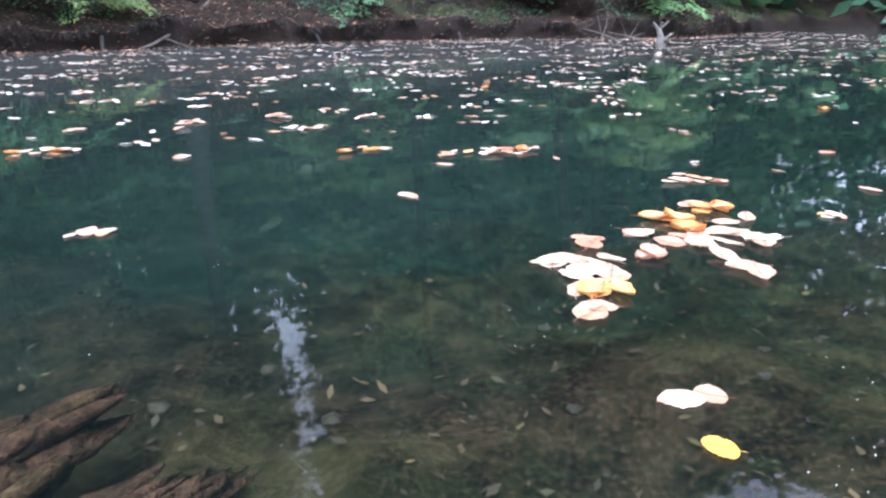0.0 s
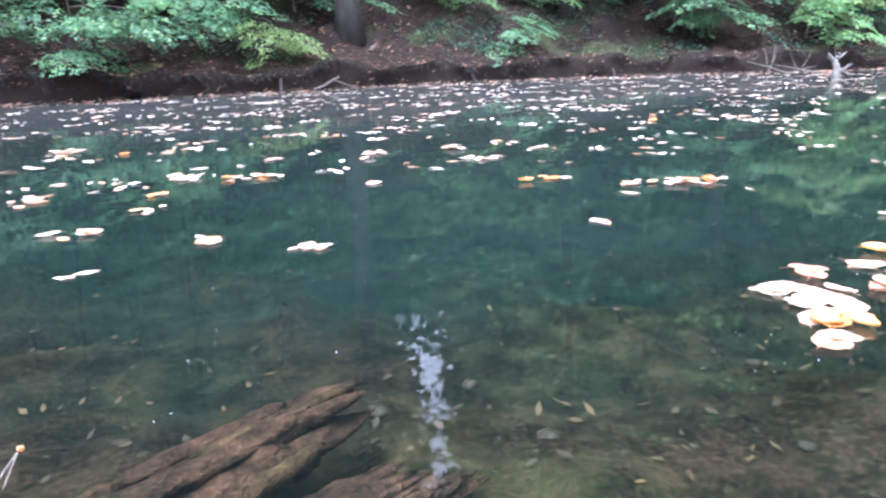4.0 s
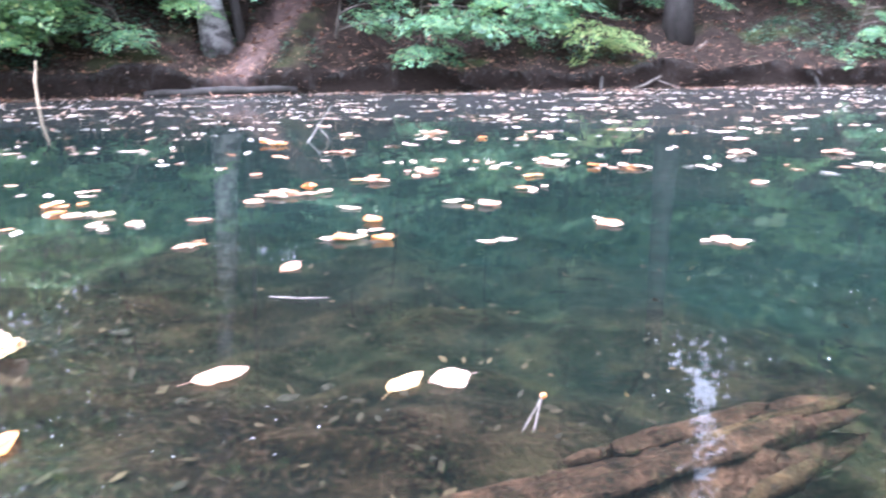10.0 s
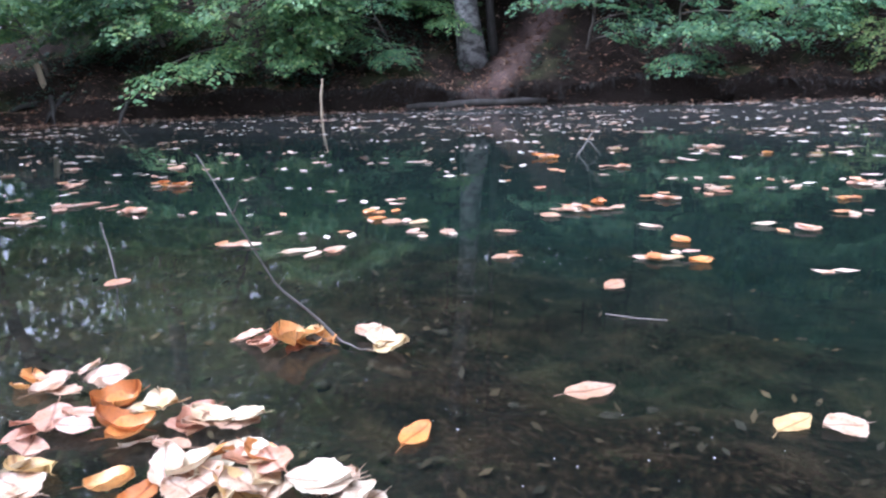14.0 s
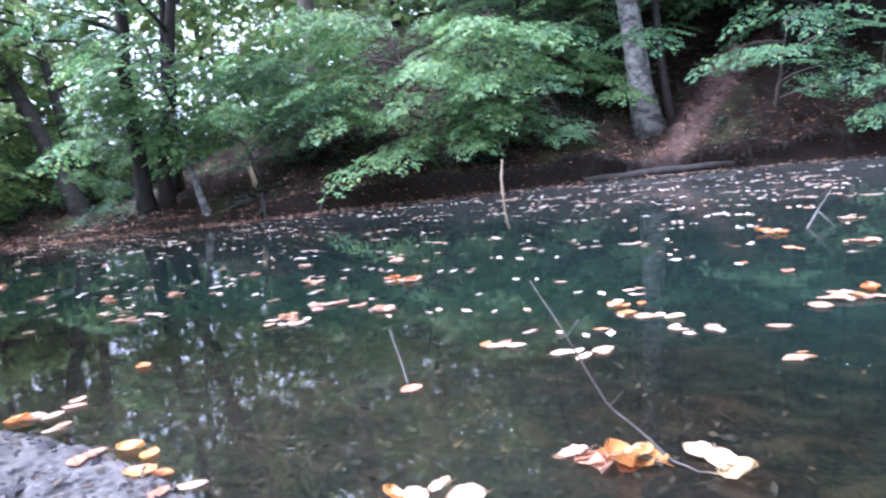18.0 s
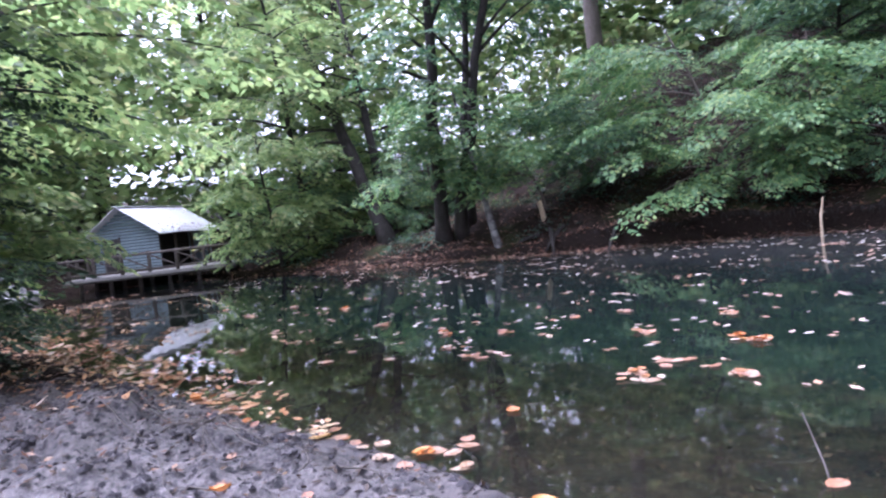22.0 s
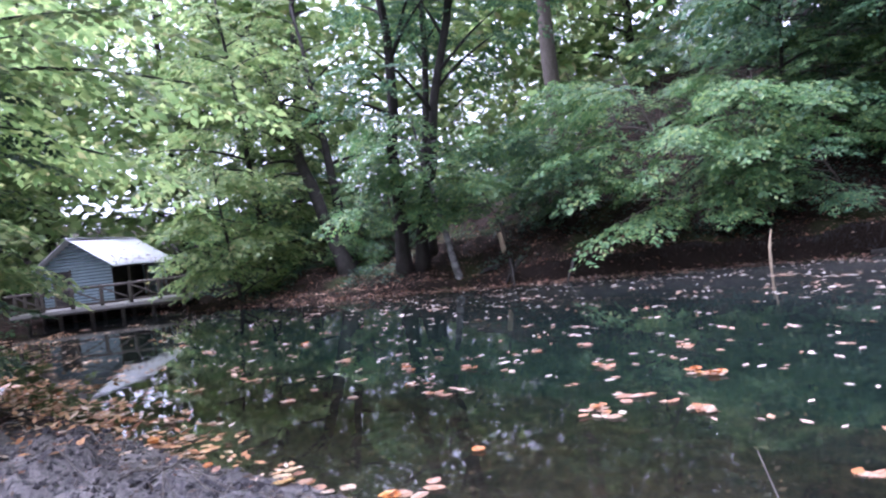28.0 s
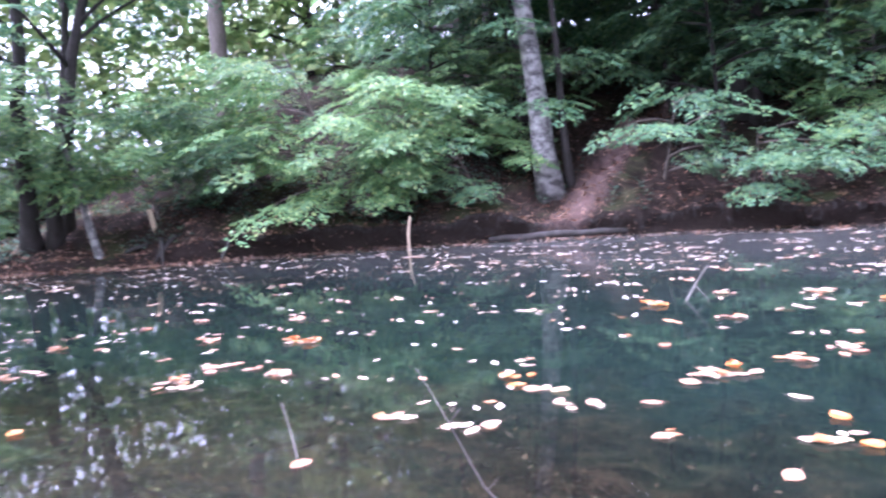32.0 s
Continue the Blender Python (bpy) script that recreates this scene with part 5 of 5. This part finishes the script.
RIGHT = [
    (2.67, 3.27, "k"), (2.57, 4.83, "o2"), (3.12, 4.42, "p"), (4.06, 4.16, "o2"), (4.37, 3.87, "p2"), (4.61, 3.81, "k3"), (4.78, 3.78, "o2"),
    (4.25, 3.67, "p"), (3.85, 3.21, "p"), (5.08, 2.92, "p2"), (5.21, 2.82, "k"), (5.15, 2.26, "y"), (6.25, 3.02, "k"), (5.67, 2.43, "k"),
    (7.82, 4.13, "o"), (6.04, 3.85, "p"), (3.68, 1.58, "p"), (3.75, 1.57, "w"), (3.63, 1.44, "g"), (3.98, 4.96, "p2"), (3.92, 5.51, "p3"),
    (3.31, 5.47, "p2"), (2.66, 5.54, "p"), (3.10, 6.66, "y"), (6.15, 6.46, "o")]
RAFT = [
    (4.33, 2.42, "p"), (4.54, 2.49, "o"), (4.76, 2.58, "k"), (4.81, 2.48, "o"), (4.54, 2.38, "o"), (4.47, 2.25, "p"), (4.83, 2.38, "p"),
    (4.68, 2.17, "p"), (4.65, 2.27, "p"), (4.37, 2.30, "k"), (4.11, 2.39, "k"), (4.21, 2.24, "k"), (3.89, 2.33, "p"), (4.00, 2.27, "p"),
    (3.99, 2.21, "p"), (3.90, 2.19, "p"), (3.85, 2.12, "p"), (3.87, 2.06, "o"), (3.82, 2.00, "p"), (4.40, 2.03, "k")]
MID = [
    (1.84, 3.79, "p2"), (2.29, 3.47, "k"), (1.39, 4.65, "p"), (2.06, 5.00, "k2"), (1.99, 4.50, "o"), (2.01, 4.14, "p"), (1.14, 6.43, "p4"),
    (1.60, 6.24, "o"), (1.91, 6.24, "y"), (1.23, 6.61, "p"), (1.79, 2.10, "y"), (1.87, 2.13, "P"), (1.38, 3.15, "y2"), (1.50, 3.16, "o"),
    (0.82, 3.86, "p3"), (0.92, 3.90, "p3"), (0.93, 4.07, "o"), (1.29, 2.81, "p"), (1.17, 4.32, "k"), (1.41, 4.62, "p"), (1.25, 3.65, "p"),
    (2.00, 4.53, "k"), (2.07, 5.02, "k"), (0.47, 6.32, "y2"), (0.74, 5.33, "k2"), (0.12, 5.69, "o3")]
TWIG = [
    (0.52, 2.04, "k"), (0.59, 2.01, "k"), (0.63, 2.05, "o"), (0.62, 2.11, "y"), (0.69, 2.05, "k"), (0.72, 2.10, "o"), (0.81, 2.17, "p"),
    (0.88, 2.12, "y"), (1.41, 2.09, "P"), (1.16, 1.79, "o"), (0.05, 2.81, "p"), (0.16, 2.79, "p"), (0.19, 2.89, "p"), (-0.08, 3.55, "o"),
    (0.05, 3.42, "o"), (0.15, 3.39, "p"), (0.28, 3.41, "y"), (0.36, 3.23, "p"), (0.48, 3.29, "p"), (0.71, 3.37, "p"), (0.85, 3.00, "p"),
    (-0.25, 2.83, "k"), (-1.35, 3.19, "k2"), (-1.87, 3.89, "o3"), (-1.86, 3.18, "p2"), (-1.83, 2.89, "p2"), (-0.26, 2.26, "k"), (0.51, 4.42, "k"),
    (1.24, 4.30, "k2"), (1.45, 4.54, "k"), (2.12, 4.95, "o2"), (1.40, 3.43, "o")]
PILE = [
    (0.24, 1.61, "o"), (0.28, 1.67, "p"), (0.38, 1.62, "p"), (0.45, 1.68, "p"), (0.52, 1.65, "o"), (0.62, 1.57, "o"), (0.46, 1.51, "k"),
    (0.55, 1.53, "k"), (0.52, 1.45, "K"), (0.57, 1.39, "y"), (0.64, 1.36, "P"), (0.64, 1.64, "y"), (0.74, 1.63, "K"), (0.81, 1.68, "P"),
    (0.83, 1.70, "y"), (0.79, 1.55, "p"), (0.82, 1.53, "p"), (0.87, 1.58, "o"), (0.91, 1.54, "y"), (0.88, 1.52, "y"), (0.84, 1.43, "o"),
    (0.98, 1.51, "y"), (1.06, 1.53, "p"), (1.11, 1.57, "P"), (1.12, 1.60, "p"), (1.17, 1.58, "p"), (0.91, 1.47, "p"), (0.95, 1.57, "k")]
LEFT = [
    (-1.76, 2.00, "o"), (-3.02, 2.53, "p2"), (-3.51, 2.57, "o"), (-4.00, 2.86, "o2"), (-3.59, 3.13, "k2"), (-3.53, 2.09, "p"), (-3.90, 1.74, "p"),
    (-4.09, 2.01, "p"), (-4.64, 2.09, "y"), (-5.13, 2.72, "k2"), (-5.82, 1.84, "k2"), (-7.83, 2.03, "k2"), (-7.93, 2.63, "p2"), (-4.83, 3.17, "p"),
    (-3.61, 3.90, "p2"), (-3.12, 3.26, "p"), (-2.57, 3.72, "k2"), (-1.69, 2.82, "p2"), (-1.78, 3.09, "k"), (-1.79, 3.25, "p"), (-1.28, 3.18, "k2"),
    (-1.76, 3.91, "o3"), (-7.15, 2.82, "p"), (-6.80, 2.92, "o2"), (-3.34, 4.29, "k2"), (-2.53, 4.61, "p2")]
EDGE = [
    (-1.54, 1.43, "P"), (-1.56, 1.62, "k"), (-1.55, 1.39, "o"), (-1.30, 1.45, "p"), (-1.43, 1.24, "k"), (-1.92, 1.19, "p"), (-1.81, 1.30, "p"),
    (-2.22, 1.12, "y3"), (-2.70, 0.87, "o"), (-2.22, 0.96, "p"), (-3.61, 0.72, "o2"), (-3.54, 0.93, "p2"), (-3.76, 0.31, "o2"), (-4.78, 0.08, "p3"),
    (-3.32, 0.54, "p"), (-4.42, 0.56, "p"), (-0.79, 1.47, "O"), (-0.68, 1.48, "o"), (-0.83, 1.37, "k"), (-0.81, 1.31, "k"), (-0.50, 1.43, "o"),
    (-0.34, 1.43, "p"), (-0.35, 1.34, "k"), (-0.54, 1.38, "o"), (-1.58, 1.39, "o"), (-1.46, 1.48, "p"), (-1.49, 1.57, "P"), (-1.28, 1.41, "p"),
    (-1.59, 1.21, "p"), (-2.12, 1.11, "p"), (-2.06, 1.18, "p")]
for rows in (RIGHT, MID, TWIG[8:], LEFT, EDGE):
    lay_leaves(rows)
lay_leaves(RAFT, True, True)
for rows in (PILE, TWIG[:8]):
    lay_leaves(rows, True)


# loose leaves that drift in clumps round the larger ones
def clumps(seed=57):
    rng = np.random.default_rng(seed)
    shapes = [leaf_shape(0.08, 0.05, c, 700 + k, 0.62)[:2] for k, c in enumerate((0.02, 0.03, 0.05, 0.16, 0.03, 0.09))]
    out = []
    for x, y, kind in RIGHT[:16] + RIGHT[19:] + MID[:10] + MID[12:] + TWIG[10:] + LEFT:
        alone = rng.random() < 0.5 and not kind[1:]
        for j in range(0 if alone else rng.integers(1, 4) + 2 * int(kind[1:] or 0)):
            v, f = shapes[rng.integers(6)]
            m = np.array(Euler((rng.normal(0, 0.035), rng.normal(0, 0.035), rng.uniform(0, 6.3))).to_matrix())
            s = rng.uniform(0.6, 1.05)
            v = (v * (s, s, 0.4 * s)) @ m.T
            v[:, 2] = np.maximum(v[:, 2], 0.0) + 0.003 * (j + 1)
            out.append((v + (x + rng.normal(0, 0.05), y + rng.normal(0, 0.035), 0), f))
    return (*joined(out), True)


tagged(part("loose_leaves", clumps(), "loose"), "clumps of pink, beige and orange leaves drifting on the water", "leaves", kind="stuff")
for k in range(30):
    x, y = lrng.uniform(-3.2, 0.2), lrng.uniform(-0.3, 1.3)
    if not inside_pond(np.array([[x, y]]))[0]:
        lay_leaf(x, y, "pkpo"[k % 4], scale=0.8, lean=9)


# ---------------------------------------------------------------- leaves beyond counting
def scatter(count, seed, region, size, mat, name, label, rule, lift=0.004, tilt=0.2, clump=1, width=0.46, category="leaves", shape=1.0):
    """Small leaves strewn over ground or water where rule(points, near, far, wet) gives a share."""
    rng = np.random.default_rng(seed)
    (x0, x1), (y0, y1) = region
    pts = np.empty((0, 2))
    for _ in range(60):
        p = np.stack([rng.uniform(x0, x1, 4000), rng.uniform(y0, y1, 4000)], 1)
        keep = rng.random(4000) < rule(p, line_distance(p, NEAR), line_distance(p, FAR), inside_pond(p))
        pts = np.concatenate([pts, p[keep]])
        if len(pts) * clump >= count:
            break
    if clump > 1:
        pts = np.repeat(pts, rng.integers(1, 2 * clump, len(pts)), 0)
        pts = pts + rng.normal(0, 0.05, pts.shape) * (1.6, 0.8)
    pts = pts[:count]
    n = len(pts)
    lean_out = undercut(pts[:, 0], pts[:, 1]).T
    z = np.where(inside_pond(pts), 0.0, ground_height(pts[:, 0], pts[:, 1])) if lift > 0 else ground_height(pts[:, 0], pts[:, 1]) + 0.012
    a = rng.uniform(0, 2 * np.pi, n)
    feet = np.stack([pts[:, 0] + lean_out[:, 0], pts[:, 1] + lean_out[:, 1], z + abs(lift)], 1)
    ways = np.stack([np.cos(a), np.sin(a), rng.normal(0.05, tilt, n)], 1)
    ups = np.concatenate([rng.normal(0, tilt * 1.3, (n, 2)), np.ones((n, 1))], 1)
    v, f = leaf_mesh(feet, ways, ups, rng.uniform(*size, n), width)
    if lift > 0:
        floor_z = np.repeat(z, 4)
        v[:, 2] = np.maximum(v[:, 2], floor_z + 0.002)
    ob = part(name, (v, f), mat)
    return tagged(ob, label, category, kind="stuff")


scatter(5200, 5, ((-19, 24), (4.5, 18)), (0.06, 0.13), "float_far", "floating_leaves", "scattered pale and brown fallen leaves floating on the pond",
        lambda p, dn, df, wet: wet * (0.12 + 0.55 * smooth(p[:, 1] + 0.25 * p[:, 0], 4.5, 9.5)) * (0.6 + 0.4 * np.sin(p[:, 1] * 4.1 + 0.6 * np.sin(p[:, 0]))), 0.005, 0.07, 3)
scatter(170, 6, ((-10, 12), (2.6, 6.5)), (0.05, 0.09), "float_far", "drifting_leaves", "sparse pale leaves drifting on the open water", lambda p, dn, df, wet: wet * (dn > 1.6) * 0.5, 0.004, 0.07, 2)
scatter(750, 16, ((-15, 0), (1.8, 10)), (0.05, 0.10), "float_far", "open_water_leaves", "pale and brown leaves spread over the open water", lambda p, dn, df, wet: wet * (dn > 1.7) * 0.4, 0.004, 0.08, 2)
scatter(1800, 17, ((-4.2, -1.8), (12.4, 19.5)), (0.06, 0.12), "litter", "path_litter", "reddish dry leaves on the trodden path up the slope", lambda p, dn, df, wet: (~wet) * (df > 0.25) * (np.abs(p[:, 0] + 3.4 - 0.12 * (p[:, 1] - 13)) < 0.45), 0.008, 0.35)
scatter(4200, 7, ((-20, 20), (0, 18)), (0.06, 0.11), "litter", "shoreline_leaves", "rust-brown leaves washed up along the far waterline", lambda p, dn, df, wet: (df < 0.8) * (1.0 - df) * (0.2 + 0.5 * smooth(-p[:, 0], 5, 9) * (1 - smooth(-p[:, 0], 12, 15))), 0.006, 0.3, 2)
scatter(22000, 8, ((-22, 22), (5, 24)), (0.06, 0.11), "litter", "leaf_litter", "brown dry leaf litter covering the wooded slope", lambda p, dn, df, wet: (~wet) * np.exp(-df / 3.5) * (1 - 0.7 * smooth(p[:, 0], 4, 8)), 0.006, 0.35)
scatter(2600, 9, ((-11, -2.6), (-2.8, 1.2)), (0.05, 0.11), "raft", "shore_leaves", "golden brown leaves and scraps strewn over the near shore", lambda p, dn, df, wet: (dn < 2.2) * np.where(wet, 0.5 * (dn < 0.5), 0.6) * smooth(-p[:, 0], 3.0, 5.0), 0.006, 0.35, 2)
scatter(2300, 10, ((-16, -2.0), (-1.6, 2.5)), (0.05, 0.10), "raft", "shore_raft_leaves", "orange and pale leaves floating along the near shore", lambda p, dn, df, wet: wet * np.exp(-dn / (0.12 + 0.075 * np.maximum(-p[:, 0] - 2, 0))), 0.005, 0.2, 5)
scatter(5200, 11, ((-6.5, 0.6), (-1.6, 1.5)), (0.010, 0.05), "bed_leaf", "mud_scraps", "dark scraps of rotten leaf on the mud", lambda p, dn, df, wet: (~wet) * 0.8, 0.004, 0.4)
scatter(2200, 14, ((-7.5, 0.6), (-1.8, 1.5)), (0.012, 0.07), "litter", "mud_leaf_bits", "pale brown leaf bits trodden into the mud", lambda p, dn, df, wet: (~wet) * (0.25 + 0.75 * smooth(-p[:, 0], 1.4, 4.2)) * (0.15 + 0.85 * smooth(-p[:, 0], 1.4, 4.2)), 0.004, 0.35)
scatter(3000, 12, ((-4, 9), (0.3, 5.5)), (0.015, 0.055), "bed_leaf", "sunken_leaves", "dark sunken leaves lying on the pond bed", lambda p, dn, df, wet: wet * np.exp(-dn / 1.6), -0.004, 0.3)
# white specks laid on the surface, painting in small sky glints
scatter(1300, 13, ((-4, 8), (0.5, 7)), (0.0014, 0.0038), "speck", "floating_specks", "tiny white specks floating on the water, standing in for its glints", lambda p, dn, df, wet: wet * np.exp(-dn / 2.0) * (np.sin(p[:, 0] * 4.3 + 2 * np.sin(p[:, 1] * 2.1)) * np.sin(p[:, 1] * 5.1 + p[:, 0]) > 0.55), 0.003, 0.1, 4, 0.9, "specks")


# crumbs of mud over the trodden shore
def mud_crumbs(count=9500, seed=83):
    rng = np.random.default_rng(seed)
    p = np.stack([rng.uniform(-6.0, 0.7, 60000), rng.uniform(-1.0, 1.5, 60000)], 1)
    heap = rough_noise(p[:, 0], p[:, 1], 0.16)
    p = p[~inside_pond(p) & (rng.random(len(p)) < 0.12 + 0.8 * smooth(heap, 0.2, 1.2))][:count]
    n = len(p)
    r = 0.003 + 0.021 * rng.random(n) ** 3
    unit = np.array([(1, 0, 0), (0, 1, 0), (-1, 0, 0), (0, -1, 0), (0, 0, 0.7), (0, 0, -0.6)], float)
    v = unit[None] * r[:, None, None] * rng.uniform(0.5, 1.4, (n, 6, 1)) + rng.normal(0, 0.25, (n, 6, 3)) * r[:, None, None]
    v += np.concatenate([p, (ground_height(p[:, 0], p[:, 1]) + 0.25 * r)[:, None]], 1)[:, None]
    tri = np.array([(0, 1, 4), (1, 2, 4), (2, 3, 4), (3, 0, 4), (1, 0, 5), (2, 1, 5), (3, 2, 5), (0, 3, 5)])
    return v.reshape(-1, 3), (np.arange(n)[:, None, None] * 6 + tri[None]).reshape(-1, 3)


tagged(part("mud_crumbs", mud_crumbs(), "mud_clod"), "dark crumbs of wet mud over the shore", "mud", kind="stuff")


# ---------------------------------------------------------------- stones of the bed
srng = np.random.default_rng(31)
stone_meshes = []
for k in range(6):
    bm = blob(1.0, 40 + k, 0.5, 0.35, 1)
    me = bpy.data.meshes.new("pebble")
    bm.to_mesh(me)
    bm.free()
    for p in me.polygons:
        p.use_smooth = True
    me.materials.append(M["bed_stone"])
    stone_meshes.append(me)
made = 0
while made < 130:
    x, y = srng.uniform(0.4, 5.2), srng.uniform(0.6, 2.9)
    p = np.array([[x, y]])
    if not inside_pond(p)[0]:
        continue
    dn = line_distance(p, NEAR)[0]
    if srng.random() > math.exp(-dn / 1.3):
        continue
    r = 0.008 + 0.028 * srng.random() ** 2
    ob = new("pebble", stone_meshes[srng.integers(6)])
    ob.matrix_basis = pose(x, y, gz(x, y) + r * 0.1, 0, 0, srng.uniform(0, 360)) @ Matrix.Diagonal((r, r, r, 1))
    tagged(ob, "dark stone lying on the pond bed", "stone", "stones on the pond bed")
    made += 1


# roots and grass that hang from the turf's edge
def hanging_fringe(count=2600, seed=44):
    rng = np.random.default_rng(seed)
    seg = rng.integers(6, len(FAR) - 3, count)
    a, b = FAR[seg], FAR[seg + 1]
    p = a + (b - a) * rng.random((count, 1))
    way = (b - a) / np.linalg.norm(b - a, axis=1)[:, None]
    out = np.stack([way[:, 1], -way[:, 0]], 1)
    low = 1 - 0.8 * smooth(-p[:, 0], 8, 14)
    p = p - out * rng.uniform(0.12, 0.34, (count, 1))
    top = ground_height(p[:, 0], p[:, 1]) + 0.01
    length = low * rng.uniform(0.05, 0.20, count)
    foot = np.concatenate([p + undercut(p[:, 0], p[:, 1]).T, top[:, None]], 1)
    d = np.concatenate([out * rng.uniform(0.3, 1.0, (count, 1)) + way * rng.normal(0, 0.4, (count, 1)), -rng.uniform(0.3, 1, (count, 1))], 1)
    d /= np.linalg.norm(d, axis=1)[:, None]
    up = np.concatenate([out, rng.normal(0, 0.3, (count, 1))], 1)
    return leaf_mesh(foot, d, up, length, 0.09)


fringe = part("bank_fringe", hanging_fringe(), "bark_dark")
tagged(fringe, "dry roots and grass hanging from the bank's edge", "grass", kind="stuff")


# low green growth on the slope
def undergrowth(count=24000, seed=61):
    rng = np.random.default_rng(seed)
    p = np.stack([rng.uniform(-22, 24, 60000), rng.uniform(3, 24, 60000)], 1)
    df = line_distance(p, FAR)
    patch = 0.5 + 0.5 * np.sin(p[:, 0] * 1.3 + 1.7 * np.sin(p[:, 1] * 0.9)) * np.sin(p[:, 1] * 1.1 + 1.3 * np.sin(p[:, 0] * 0.7))
    trodden = (np.abs(p[:, 0] + 3.4 - 0.12 * (p[:, 1] - 13)) < 0.6)
    keep = (~inside_pond(p)) & (df > 0.35) & (df < line_distance(p, NEAR)) & (rng.random(len(p)) < np.exp(-df / 5.0) * smooth(patch, 0.35, 0.8)) & ~trodden
    p = p[keep][: count // 6]
    p = np.repeat(p, 6, 0) + rng.normal(0, 0.07, (len(p) * 6, 2))
    n = len(p)
    a = rng.uniform(0, 2 * np.pi, n)
    q = p + undercut(p[:, 0], p[:, 1]).T
    foot = np.stack([q[:, 0], q[:, 1], ground_height(p[:, 0], p[:, 1]) + rng.uniform(0.0, 0.16, n)], 1)
    way = np.stack([np.cos(a), np.sin(a), rng.normal(0.1, 0.4, n)], 1)
    way /= np.linalg.norm(way, axis=1)[:, None]
    up = np.concatenate([rng.normal(0, 0.4, (n, 2)), np.ones((n, 1))], 1)
    return leaf_mesh(foot, way, up, rng.uniform(0.05, 0.12, n), 0.5)


low_green = part("undergrowth", undergrowth(), "green_dark")
tagged(low_green, "patchy low green plants among the leaf litter", "plants", kind="stuff")


# leaves that lie on the hut's roof
def roof_leaves(count=150, seed=71):
    rng = np.random.default_rng(seed)
    s = 1.22 - np.abs(rng.normal(0, 0.25, count))
    q = np.stack([rng.uniform(-0.2, LEN + 0.15, count), WID / 2 - s * WID / 2, RIDGE + 0.085 - s * (RIDGE - EAVE)], 1)
    m = np.array(hut.matrix_basis)
    foot = q @ m[:3, :3].T + m[:3, 3]
    a = rng.uniform(0, 2 * np.pi, count)
    way = np.stack([np.cos(a), np.sin(a), rng.normal(0, 0.25, count)], 1)
    return leaf_mesh(foot, way, np.concatenate([rng.normal(0, 0.3, (count, 2)), np.ones((count, 1))], 1), rng.uniform(0.05, 0.12, count), 0.5)


tagged(part("roof_leaves", roof_leaves(), "litter"), "brown fallen leaves on the hut's roof", "leaves", kind="stuff")
